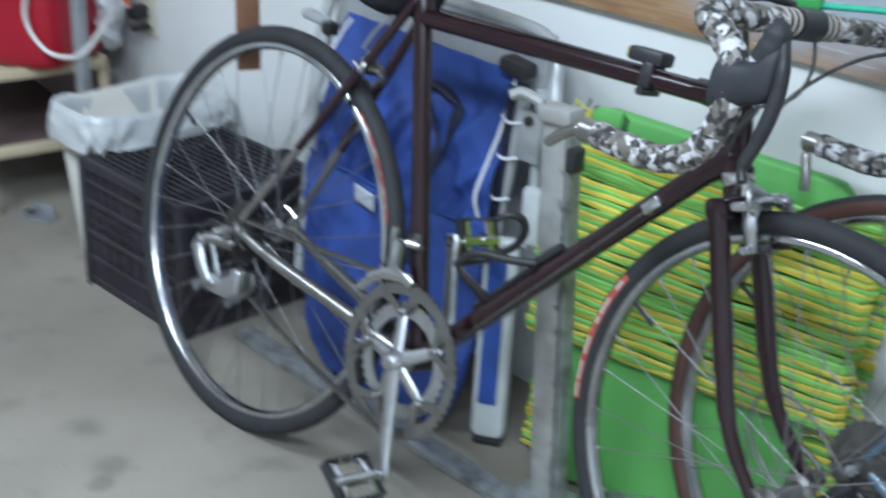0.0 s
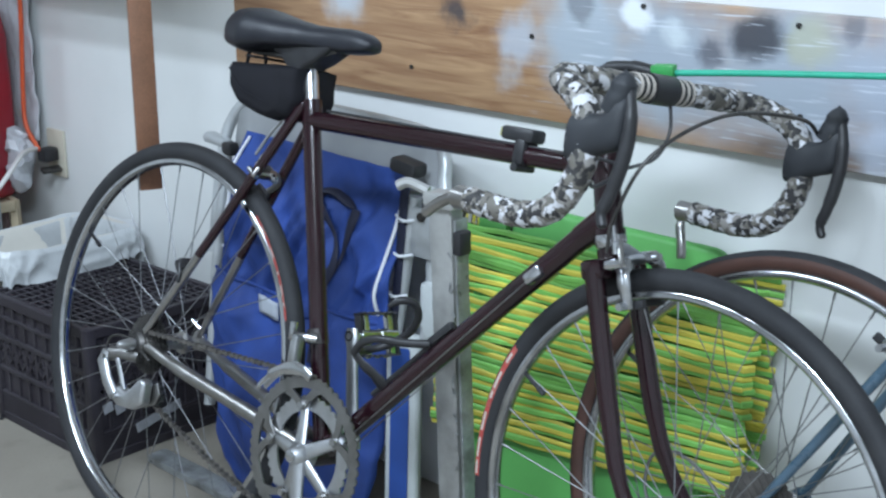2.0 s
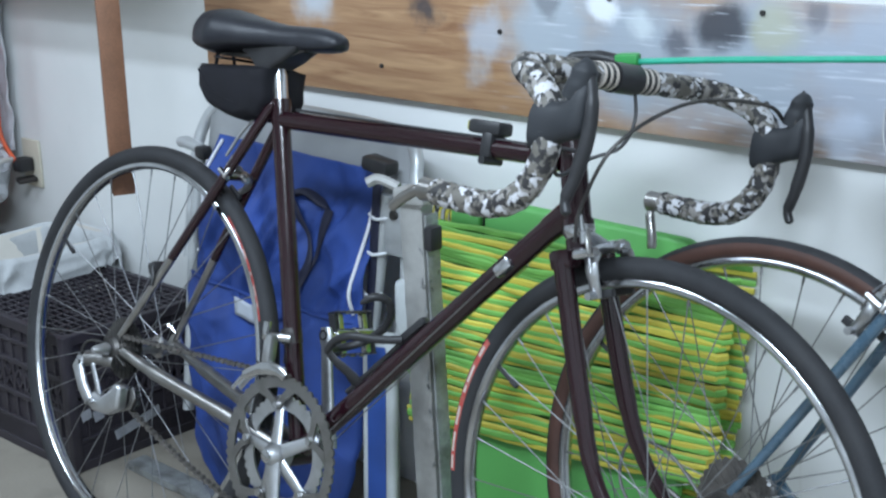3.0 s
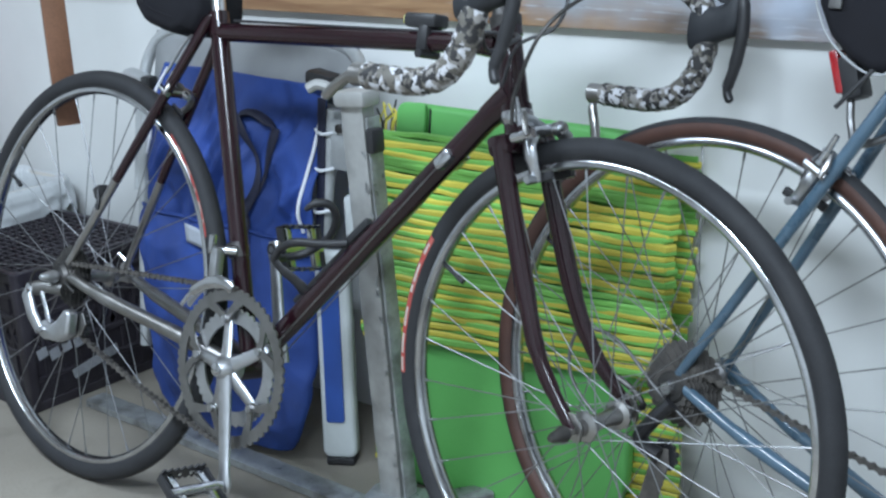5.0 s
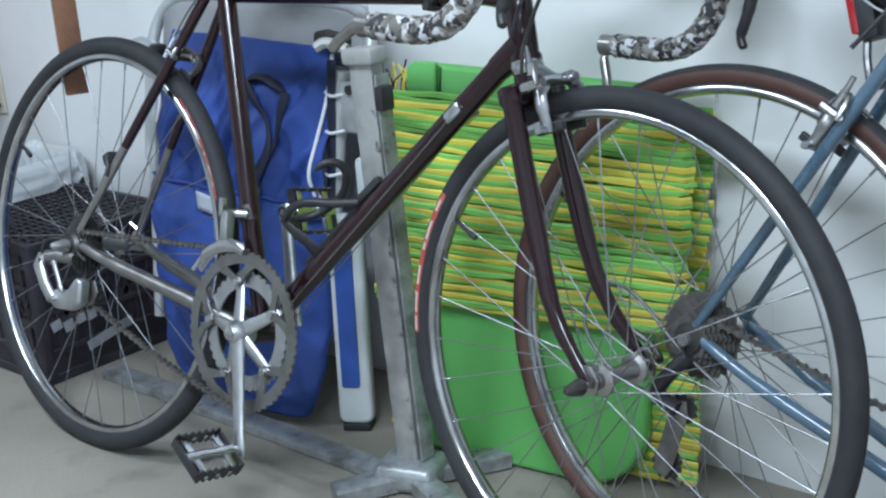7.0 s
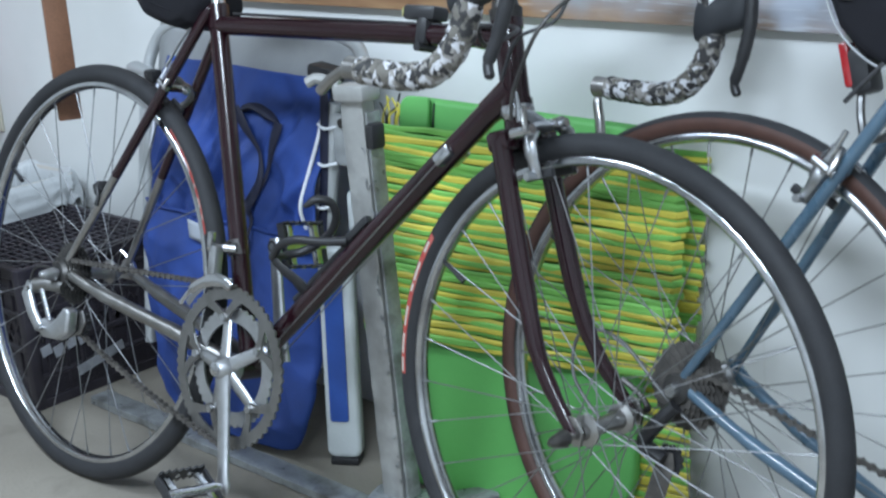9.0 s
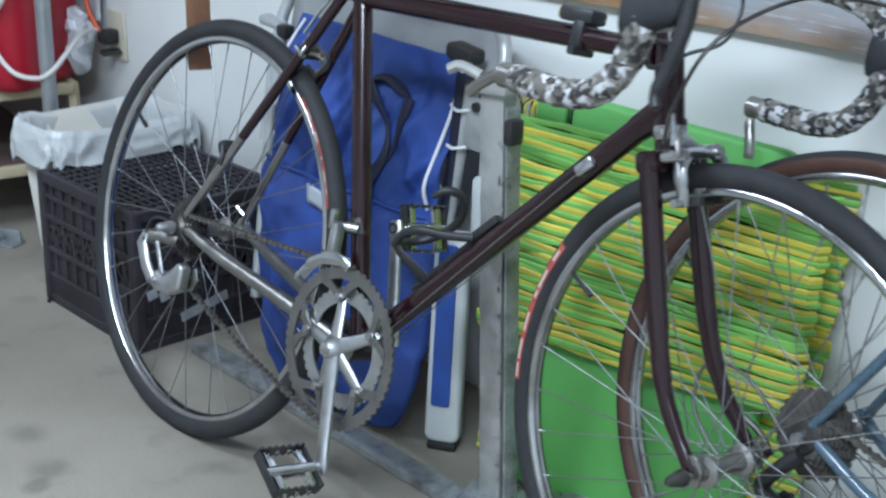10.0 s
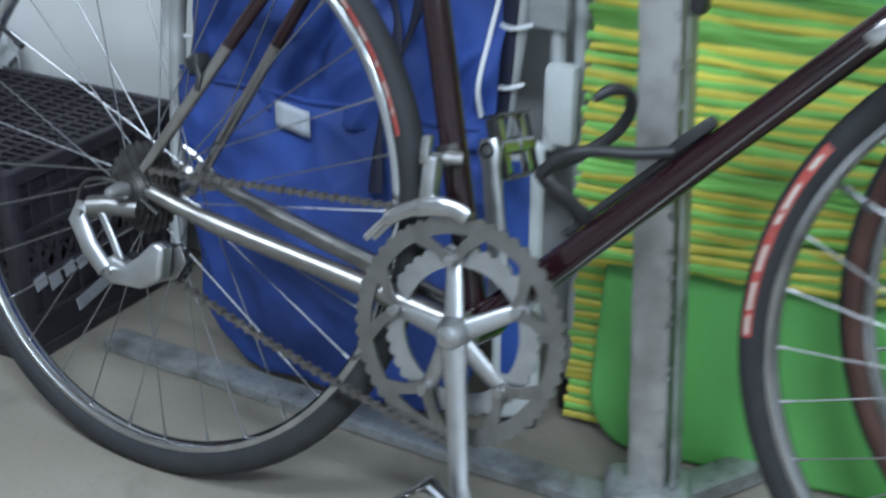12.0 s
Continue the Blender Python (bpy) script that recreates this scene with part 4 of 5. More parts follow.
part("stay_clip_hook", sweep(((0.056, -0.054, 0.499), (0.066, -0.058, 0.483), (0.064, -0.058, 0.469)), 0.0035, 8), BLACK, bike)

# cranks and gears
CRANKDIR = V((0.038, 0, -0.1657)).normalized()
ringset = at(BB.x, -0.042, BB.z) @ Matrix.Scale(1.1, 4)
ring = part("chainring", toothed(0.1075, 53, 0.003, 0.0915, IDENTITY, ringset), RINGALLOY, bike, "large grey toothed chainring")
part("inner_chainring", toothed(0.079, 39, 0.003, 0.060, at(0, 0.008, 0), ringset), ALLOY, ring)
for k in range(5):
    a = math.atan2(CRANKDIR.z, CRANKDIR.x) + math.pi + 2 * math.pi * k / 5
    for s in (-1, 1):
        web = [(0.0925, a + s * 0.42), (0.0925, a + s * 0.23), (0.079, a + s * 0.09), (0.072, a - s * 0.01), (0.061, a - s * 0.01), (0.062, a + s * 0.10), (0.075, a + s * 0.21)]
        part("ring_web", plate([(r * math.cos(b), r * math.sin(b)) for r, b in web], 0.003, ringset @ at(0, -0.0015 + 0.0004 * s, 0)), RINGALLOY, ring)
    part("ring_bolt", sweep((V((0.067 * math.cos(a), -0.006, 0.067 * math.sin(a))), V((0.067 * math.cos(a), 0.011, 0.067 * math.sin(a)))), 0.0052, 10, m=ringset), CHROME, ring)
crank_y = -0.052
FLARE = V((0, -0.012, 0))
arm_at = at(BB.x, crank_y, BB.z)
crank = part("crank", sweep((V((0, 0, 0)), CRANKDIR * 0.05 + FLARE * 0.15, CRANKDIR * 0.15 + FLARE * 0.85, CRANKDIR * 0.168 + FLARE, CRANKDIR * 0.181 + FLARE), (0.0165, 0.0125, 0.0108, 0.0140, 0.0095), 16, m=arm_at, flat=0.55, up=(0, 1, 0)), ALLOY, bike, "forged alloy crank with a five-arm spider")
part("crank_hub", lathe(disc_profile((0.011, -0.014), (0.014, -0.010), (0.019, 0.0), (0.021, 0.020), (0.018, 0.030)), 20, arm_at), ALLOY, crank)
part("dust_cap", lathe(disc_profile((0.006, -0.0175), (0.0095, -0.0165), (0.0095, -0.012)), 16, arm_at), CHROME, crank)
for k in range(5):
    a = math.atan2(CRANKDIR.z, CRANKDIR.x) + math.pi + 2 * math.pi * k / 5
    d = V((math.cos(a), 0, math.sin(a)))
    part("spider_arm", sweep((d * 0.010 + V((0, 0.004, 0)), d * 0.048 + V((0, 0.012, 0)), d * 0.076 + V((0, 0.016, 0)), d * 0.080 + V((0, 0.016, 0))), (0.0118, 0.0098, 0.0080, 0.005), 12, m=arm_at, flat=0.5, up=(0, 1, 0)), ALLOY, crank)
far_at = at(BB.x, 0.062, BB.z)
far_crank = part("far_crank", sweep((V((0, 0, 0)), CRANKDIR * -0.05, CRANKDIR * -0.156, CRANKDIR * -0.174, CRANKDIR * -0.188), (0.0165, 0.0125, 0.0108, 0.0145, 0.0100), 16, m=far_at, flat=0.55, up=(0, 1, 0)), ALLOY, bike, "alloy crank pointing upwards")
part("pedal_eye", lathe([(0.0055, -0.0075), (0.0085, -0.0080), (0.0085, 0.0080), (0.0055, 0.0075)], 16, far_at @ Matrix.Translation(CRANKDIR * -0.176)), DARKSTEEL, far_crank)


def pedal(parent, m, outward, front=None):
    """A metal cage pedal with its spindle along y; outward is -1 or 1."""
    o = outward
    axle = part("pedal", sweep((V((0, 0, 0)), V((0, o * 0.016, 0)), V((0, o * 0.0161, 0)), V((0, o * 0.060, 0)), V((0, o * 0.0601, 0)), V((0, o * 0.098, 0))), (0.0068, 0.0068, 0.0105, 0.0090, 0.0105, 0.0095), 14, m=m), CHROME, parent, "metal cage pedal with a toothed rim")
    for s in (-1, 1):
        teeth = [(-0.040 + 0.08 * k / 27, 0.0085 + (0.0045 if k % 4 in (1, 2) else 0)) for k in range(28)]
        low = [(-x, -z) for x, z in teeth]
        part("cage_plate", plate([(o * 0.057 + x, z) for x, z in teeth + low], 0.0026, m @ at(s * 0.034, 0, 0) @ pose(0, 0, 0, 0, 0, 90)), BLACK, axle, "black toothed cage plate")
        for y in (0.036, 0.057, 0.078):
            part("plate_hole", sweep(((s * 0.0325, o * y - 0.005, 0), (s * 0.0365, o * y - 0.005, 0)), 0.0038, 10, m=m), front or AMBER, axle)
    for y, mat in ((0.017, BLACK), (0.097, BLACK), (0.030, CHROME), (0.084, CHROME)):
        part("cage_end" if mat is BLACK else "cross_plate", block(0.066, 0.006 if mat is BLACK else 0.012, 0.014 if mat is BLACK else 0.011, m @ at(0, o * y, 0), 0.0015), mat, axle)
    return axle


pedal(crank, arm_at @ Matrix.Translation(CRANKDIR * 0.170 + FLARE) @ pose(0, 0, 0, 0, 34, 0), -1, CHROME)
pedal_far = pedal(far_crank, far_at @ Matrix.Translation(CRANKDIR * -0.176) @ pose(0, 0, 0, 0, 70, 0), 1)

# derailleurs and chain
fd = part("front_derailleur", sweep(smooth_path([V((0.288, -0.050, 0.352)), V((0.312, -0.050, 0.378)), V((0.345, -0.050, 0.396)), V((0.380, -0.050, 0.402)), V((0.402, -0.050, 0.396))]), [0.004] * 6 + [0.008] * 6 + [0.010] * 6 + [0.009] * 6 + [0.006], 10, flat=0.45, up=(0, 1, 0)), CHROME, bike, "silver front derailleur")
part("derailleur_cage", sweep(smooth_path([V((0.288, -0.036, 0.352)), V((0.312, -0.036, 0.378)), V((0.345, -0.036, 0.396)), V((0.385, -0.036, 0.400))]), 0.006, 8, flat=0.4, up=(0, 1, 0)), ALLOY, fd)
part("derailleur_link", block(0.016, 0.018, 0.050, at(0.352, -0.042, 0.425), 0.004), ALLOY, fd)
part("derailleur_arm", block(0.010, 0.010, 0.030, at(0.346, -0.048, 0.455), 0.003), CHROME, fd)
part("band_clamp", sweep(((0.3545, 0, 0.435), (0.3475, 0, 0.457)), 0.0168, 18), DARKSTEEL, fd)
part("clamp_bolt", sweep(((0.338, -0.046, 0.447), (0.357, -0.031, 0.447), (0.3571, -0.0309, 0.447), (0.371, -0.020, 0.447)), (0.0055, 0.0055, 0.0085, 0.0085), 12), CHROME, fd)
rd = part("rear_derailleur", plate([(-0.024, 0.266), (-0.006, 0.276), (0.014, 0.270), (0.030, 0.282), (0.050, 0.304), (0.065, 0.300), (0.064, 0.262), (0.036, 0.246), (-0.004, 0.243), (-0.020, 0.250)], 0.022, at(0, -0.098, 0), 0.006), ALLOY, bike, "chunky silver rear derailleur")
part("outer_link", sweep((V((-0.054, -0.094, 0.326)), V((-0.058, -0.096, 0.308)), V((-0.036, -0.097, 0.278)), V((-0.012, -0.097, 0.258))), (0.008, 0.0125, 0.0115, 0.011), 14, flat=0.6, up=(0, 1, 0)), ALLOY, rd)
part("inner_link", sweep((V((-0.040, -0.084, 0.324)), V((-0.014, -0.086, 0.290)), V((0.002, -0.088, 0.268))), (0.006, 0.0055, 0.006), 12, flat=0.7, up=(0, 1, 0)), CHROME, rd)
part("mounting_arm", sweep((V((0.002, -0.066, 0.326)), V((-0.030, -0.078, 0.326)), V((-0.052, -0.084, 0.320))), (0.011, 0.011, 0.013), 14), RINGALLOY, rd)
for x, z in ((-0.052, 0.316), (-0.004, 0.260)):
    part("pivot_pin", sweep(((x, -0.104, z), (x, -0.080, z)), (0.0045, 0.005), 10), CHROME, rd)
part("pulley_cage", plate([(-0.006, 0.262), (0.012, 0.268), (0.070, 0.300), (0.080, 0.282), (0.070, 0.262), (0.016, 0.240), (-0.004, 0.244)], 0.003, at(0, -0.074, 0), 0.001), RINGALLOY, rd)
part("jockey_wheel", toothed(0.020, 11, 0.007, 0.005, IDENTITY, at(0.060, -0.066, 0.278)), BLACK, rd)
part("jockey_wheel", toothed(0.020, 11, 0.007, 0.005, IDENTITY, at(0.004, -0.066, 0.256)), BLACK, rd)
part("cable_loop", sweep(smooth_path([V((0.03, -0.066, 0.326)), V((-0.02, -0.074, 0.352)), V((-0.062, -0.08, 0.348)), V((-0.072, -0.082, 0.322)), V((-0.058, -0.082, 0.308))]), 0.0024, 8), DARKSTEEL, rd)
chain_run((0.40, -0.043, 0.396), (0.0, -0.058, 0.370), bike, mat=RUSTY)
chain_run((0.41, -0.043, 0.160), (0.062, -0.066, 0.258), bike, sag=0.008, mat=RUSTY)

# bottle cage on the down tube
DT = (HEADLOW + UPAXIS * 0.028 - BB).normalized()
NRM = V((-DT.z, 0, DT.x))
on_tube = lambda along, up, y=0.0: BB + DT * along + NRM * up + V((0, y, 0))
cage = part("bottle_cage", sweep((on_tube(0.14, 0.021), on_tube(0.32, 0.021)), 0.0045, 8), BLACK, bike, "black plastic bottle cage on the down tube")
part("cage_foot", sweep(smooth_path([on_tube(0.165, 0.018), on_tube(0.170, 0.034, -0.012), on_tube(0.168, 0.058, -0.026), on_tube(0.166, 0.078, -0.030)]), [0.011] * 6 + [0.0095] * 6 + [0.008] * 6 + [0.0065], 10, flat=0.42, up=(0, 1, 0)), BLACK, cage)
part("cage_arm", sweep(smooth_path([on_tube(0.166, 0.078, -0.030), on_tube(0.194, 0.078, -0.037), on_tube(0.224, 0.066, -0.036), on_tube(0.252, 0.042, -0.022), on_tube(0.280, 0.022, -0.004)]), 0.0062, 10), BLACK, cage)
part("cage_arm", sweep(smooth_path([on_tube(0.166, 0.078, -0.030), on_tube(0.158, 0.086, 0.004), on_tube(0.176, 0.082, 0.030), on_tube(0.205, 0.078, 0.037), on_tube(0.232, 0.077, 0.036), on_tube(0.258, 0.084, 0.028), on_tube(0.271, 0.096, 0.014), on_tube(0.264, 0.106, -0.002), on_tube(0.246, 0.107, -0.012)]), [0.0062] * 44 + [0.0056, 0.0052, 0.0048, 0.004, 0.003], 10), BLACK, cage)
part("cage_tab", block(0.05, 0.014, 0.012, Matrix.Translation(on_tube(0.305, 0.024)) @ pose(0, 0, 0, 0, -44), 0.003), BLACK, cage)

# green-tipped cord hooked over the bar
cord = thing("elastic_cord", "teal green elastic cord with a black plastic hook over the handlebar", "cord")
spin = pose(0, 0, 0, -LEAN)
hook_end = V((0.884, 0.243, 0.882))
part("cord_line", sweep(smooth_path([hook_end, V((1.0, 0.275, 0.890)), V((1.3, 0.368, 0.905)), V((1.62, 0.478, 0.925))]), 0.0042, 10), GREENCORD, cord)
part("cord_tip", block(0.030, 0.020, 0.022, Matrix.Translation((0.872, 0.239, 0.881)) @ pose(0, 0, 0, 0, -3, 16), 0.003), GREENTIP, cord, "green plastic tip")
part("cord_hook", sweep(smooth_path([V((0.86, 0.235, 0.881)), V((0.83, 0.224, 0.886)), V((0.80, 0.212, 0.882)), V((0.782, 0.204, 0.866))]), [0.0095] * 6 + [0.008] * 6 + [0.0055] * 6 + [0.005], 10), BLACK, cord, "black plastic hook")
part("wall_eye", lathe(disc_profile((0.012, -0.004), (0.012, 0.0), (0.006, 0.006)), 12, at(1.62, FACE - 0.0195, 0.925)), DARKSTEEL, cord)

# the second bicycle
blue = thing("blue_bicycle", "blue steel road bicycle with gumwall tyres parked against the wall", "bicycle", at(1.054, 0.205, 0) @ pose(0, 0, 0, 0, 0, -2.4) @ pose(0, 0, 0, -10.3, 0, 0))
BBB, BSEAT = V((0.415, 0, 0.165)), V((0.258, 0, 0.777))
BLOW, BTOP = V((0.862, 0, 0.665)), V((0.822, 0, 0.80))
BREAR = V((0, 0, 0.336))
BUP = frame_tubes(blue, BBB, BREAR, BSEAT, BLOW, BTOP, SKYBLUE, SKYBLUE, thin=0.82)
wheel(blue, Matrix.Translation(BREAR), "rear_wheel", "black tread", GUM, sprockets=8)
wheel(blue, Matrix.Translation((1.01, 0, 0.336)), "front_wheel", "black tread", GUM)
caliper(blue, Matrix.Translation(BSEAT.lerp(REAR, 0.36) + V((-0.020, 0, 0.006))) @ pose(0, 0, 0, 0, 29), "rear_brake")
part("brake_bridge", sweep((BSEAT.lerp(REAR, 0.36) + V((0, -0.032, 0)), BSEAT.lerp(REAR, 0.36) + V((0, 0.032, 0))), 0.006, 10), SKYBLUE, blue)
bfork = part("fork", sweep((BLOW - BUP * 0.03, BLOW), 0.019, 16), SKYBLUE, blue)
for s in (-1, 1):
    part("fork_blade", sweep(smooth_path((BLOW - BUP * 0.03 + V((0, s * 0.036, 0)), V((0.94, s * 0.046, 0.48)), V((1.01, s * 0.05, 0.336)))), [0.0125] * 6 + [0.010] * 6 + [0.008], 12), SKYBLUE, bfork)
part("seat_post", sweep((BSEAT, BSEAT + (BSEAT - BBB).normalized() * 0.11), 0.0135, 14), ALLOY, blue)
part("saddle", saddle_body(V((0.065, 0, 0.02))), LEATHER, blue, "black saddle", smooth=70)
part("chainring", toothed(0.105, 52, 0.003, 0.078, IDENTITY, at(BBB.x, -0.047, BBB.z)), RINGALLOY, blue)
bcrank = part("crank", sweep((V((0, 0, 0)), V((0.168, 0, 0.02))), (0.015, 0.011), 12, m=at(BBB.x, -0.070, BBB.z), flat=0.55, up=(0, 1, 0)), ALLOY, blue)
part("stem", sweep((BTOP, BTOP + BUP * 0.07, BTOP + BUP * 0.075 + V((0.08, 0, 0))), 0.012, 14), ALLOY, blue)
part("handlebar", sweep(smooth_path([(0.80, -0.10, 0.72), (0.90, -0.10, 0.72), (0.955, -0.098, 0.80), (0.90, -0.085, 0.872), (0.885, 0.0, 0.875), (0.90, 0.085, 0.872), (0.955, 0.098, 0.80), (0.90, 0.10, 0.72), (0.80, 0.10, 0.72)]), 0.013, 12), BLACK, blue)
chain_run((0.415, -0.048, 0.269), (0.0, -0.052, 0.368), blue, mat=RUSTY)
chain_run((0.415, -0.048, 0.061), (-0.010, -0.060, 0.151), blue, sag=0.008, mat=RUSTY)
brd = part("rear_derailleur", sweep(smooth_path([V((0.006, -0.068, 0.318)), V((-0.016, -0.074, 0.290)), V((-0.030, -0.076, 0.262)), V((0.0, -0.074, 0.248))]), 0.014, 10, flat=0.7), BLACK, blue, "black rear derailleur")
part("pulley_cage", plate([(-0.012, 0.256), (0.008, 0.258), (0.012, 0.240), (-0.004, 0.168), (-0.014, 0.154), (-0.030, 0.160), (-0.030, 0.176)], 0.002, at(0, -0.070, 0), 0.0006), RUSTY, brd)
part("jockey_wheel", toothed(0.020, 11, 0.006, 0.005, IDENTITY, at(-0.018, -0.060, 0.170)), BLACK, brd)
part("jockey_wheel", toothed(0.019, 11, 0.006, 0.005, IDENTITY, at(-0.002, -0.060, 0.245)), BLACK, brd)
part("cable_loop", sweep(smooth_path([V((0.05, -0.062, 0.285)), V((-0.016, -0.066, 0.326)), V((-0.085, -0.07, 0.380)), V((-0.145, -0.072, 0.378)), V((-0.150, -0.074, 0.320)), V((-0.095, -0.076, 0.272)), V((-0.030, -0.078, 0.258))]), 0.0024, 8), DULLSTEEL, brd, "looping grey gear cable")
part("axle_nut", sweep(((0.0, -0.078, 0.336), (0.0, -0.066, 0.336)), (0.008, 0.011), 8), CHROME, blue)
tail = part("tail_light", block(0.026, 0.034, 0.052, Matrix.Translation((0.162, -0.0, 0.735)) @ pose(0, 0, 0, 0, -18), 0.006), BLACK, blue, "red tail light on a black bracket")
part("tail_lens", block(0.012, 0.034, 0.052, Matrix.Translation((0.146, 0.0, 0.740)) @ pose(0, 0, 0, 0, -18), 0.004), REDLENS, tail, "red lens")
part("tail_bracket", sweep(smooth_path([V((0.160, 0, 0.72)), V((0.170, -0.01, 0.68)), V((0.185, -0.008, 0.66)), V((0.25, 0, 0.69))]), 0.005, 8), DULLSTEEL, tail)
part("brake_cable", sweep(smooth_path([V((0.25, -0.01, 0.83)), V((0.21, -0.03, 0.76)), V((0.165, -0.045, 0.70))]), 0.0028, 8), BLACK, blue)
bag_line = [(0.120, 0.850), (0.124, 0.815), (0.142, 0.780), (0.169, 0.755), (0.200, 0.740), (0.228, 0.745), (0.236, 0.850)]
seat_bag = part("saddle_bag", plate(bag_line, 0.080, at(0, -0.040, 0), 0.014), NYLON, blue, "black saddle bag with pale piping", smooth=60)
part("bag_piping", sweep(smooth_path([(x - 0.002, -0.034, z) for x, z in bag_line[:6]]), 0.0015, 6), GREYCLOTH, seat_bag, "pale piping")
part("bag_buckle", block(0.016, 0.006, 0.030, at(0.150, -0.043, 0.825), 0.002), DULLSTEEL, seat_bag)


# ---- the folded blue beach chair ----
chair = thing("folded_beach_chair", "folded beach chair of royal blue cloth on grey tubes", "chair")
plane_y = lambda z: 0.262 + 0.185 * z


def crease(x, z, seed):
    """Sharp creases: ridged noise stretched along one way."""
    return 1 - 2 * abs(noise.noise(V((x, z, seed))))


def cloth(u, v):
    z = 0.36 + 0.275 * v
    x0, x1 = -0.165 + 0.03 * v, 0.300 - 0.008 * v
    x = x0 + (x1 - x0) * u
    tight = 1 - v ** 3
    drape = 0.015 * math.sin((x - 0.12 * (1 - v)) * 34 + 2.2 * noise.noise(V((x * 4, z * 5, 3)))) * tight
    fold = tight * (0.027 * crease(x * 10 + z * 4, z * 4, 1.3) + 0.017 * crease(x * 19 - z * 12, z * 9, 8.1)) + 0.006 * noise.noise(V((x * 28 + z * 9, z * 18, 4)))
    return V((x, plane_y(z) - fold - drape - 0.004, z + 0.012 * (1 - u) * v))


part("back_cloth", sheet(cloth, 110, 70), BLUECLOTH, chair, "wrinkled royal blue cloth", solid=0.004, smooth=80)


def pocket(u, v):
    z = 0.020 + 0.365 * v
    pinch = 0.05 * (1 - min(1, v / 0.2)) ** 2
    x0, x1 = -0.180 + 0.075 * (1 - v) ** 1.5 + pinch, 0.300 - pinch * 0.7
    x = x0 + (x1 - x0) * u
    bulge = 0.060 * math.sin(math.pi * min(1, max(0, u)) ) ** 0.5 * math.sin(math.pi * (0.12 + 0.80 * v)) ** 0.7
    fold = -0.014 * crease(x * 5 - z * 5, z * 6, 7.3) - 0.007 * crease(x * 11 + z * 10, z * 9, 2.2) + 0.004 * noise.noise(V((x * 30, z * 26, 2)))
    return V((x, plane_y(z) - bulge + fold - 0.004, z))


part("pocket", sheet(pocket, 110, 80), BLUECLOTH, chair, "bulging blue cloth carrying pocket", solid=0.004, smooth=80)
part("pocket_hem", sweep([pocket(k / 30, 1.0) + V((0, -0.004, 0)) for k in range(31)], 0.0035, 8), BLUECLOTH, chair)
part("cloth_tag", sheet(lambda u, v: V((0.010 + 0.050 * u, 0.0, 0.352 + 0.034 * v)) + V((0, pocket(0.40 + 0.11 * u, 0.90).y - 0.008, -0.008 * u)), 4, 4), CLOTHTAG, chair, "pale sewn cloth tag", solid=0.001)


def on_cloth(x, z, off=0.004):
    """A point just in front of the cloth."""
    if z > 0.392:
        v = (z - 0.36) / 0.275
        return cloth((x + 0.165 - 0.03 * v) / (0.465 - 0.038 * v), v) + V((0, -off, 0))
    v = (z - 0.02) / 0.365
    return pocket((x + 0.18) / 0.48, min(1.0, v)) + V((0, -off, 0))


for side in (((0.290, 0.626), (0.287, 0.585), (0.284, 0.54), (0.282, 0.49), (0.281, 0.44), (0.281, 0.40)), ((-0.118, 0.630), (-0.128, 0.60), (-0.138, 0.56), (-0.146, 0.52), (-0.150, 0.48))):
    part("piping", sweep(smooth_path([on_cloth(x, z, 0.008) for x, z in side]), 0.0032, 8), WHITEPIPING, chair, "white piping along the cloth edge")


for points, wide in ((((0.100, 0.575), (0.128, 0.545), (0.150, 0.505), (0.158, 0.460), (0.146, 0.420), (0.150, 0.396), (0.160, 0.350), (0.164, 0.300)), 0.0105), (((0.196, 0.560), (0.186, 0.520), (0.170, 0.470), (0.150, 0.425)), 0.009)):
    line = [on_cloth(x, z, 0.011) for x, z in points]
    line = smooth_path(line, 6)
    part("strap", sweep(line, [wide * (0.8 + 0.35 * math.sin(q * 0.31 + 1)) for q in range(len(line))], 8, flat=0.35, up=(0, 1, 0)), NAVY, chair, "dark navy carrying strap")
part("strap_pad", sweep(smooth_path([on_cloth(0.10, 0.568, 0.010), on_cloth(0.135, 0.580, 0.016), on_cloth(0.190, 0.560, 0.010)]), [0.005] * 3 + [0.011] * 7 + [0.011, 0.008, 0.004], 8, flat=0.6), NAVY, chair)
part("side_binding", sweep(smooth_path([(0.300, 0.352, 0.62), (0.297, 0.338, 0.48), (0.294, 0.320, 0.34)]), 0.010, 8, flat=0.4, up=(0, 1, 0)), NAVY, chair)
part("arch_tube", sweep(smooth_path([(-0.222, 0.345, 0.40), (-0.232, 0.385, 0.585), (-0.222, 0.410, 0.660), (-0.175, 0.420, 0.695), (-0.08, 0.422, 0.704), (0.05, 0.422, 0.704), (0.22, 0.422, 0.700), (0.305, 0.418, 0.690), (0.345, 0.402, 0.655), (0.350, 0.380, 0.58)]), 0.0115, 14), CHAIRTUBE, chair, "bent grey tube of the chair back")
part("backing_cloth", sheet(lambda u, v: V((-0.205 + 0.535 * u, 0.418 - 0.02 * (1 - v), 0.60 + 0.098 * v)), 12, 6), GREYCLOTH, chair, "light grey cloth under the top tube", solid=0.004)
part("side_tube", sweep(((0.312, 0.365, 0.60), (0.290, 0.335, 0.36), (0.272, 0.318, 0.16)), (0.0125, 0.0125, 0.0135), 14), CHAIRTUBE, chair)
part("side_tube", sweep(((-0.200, 0.372, 0.60), (-0.205, 0.345, 0.42), (-0.20, 0.30, 0.10)), 0.0115, 14), CHAIRTUBE, chair)
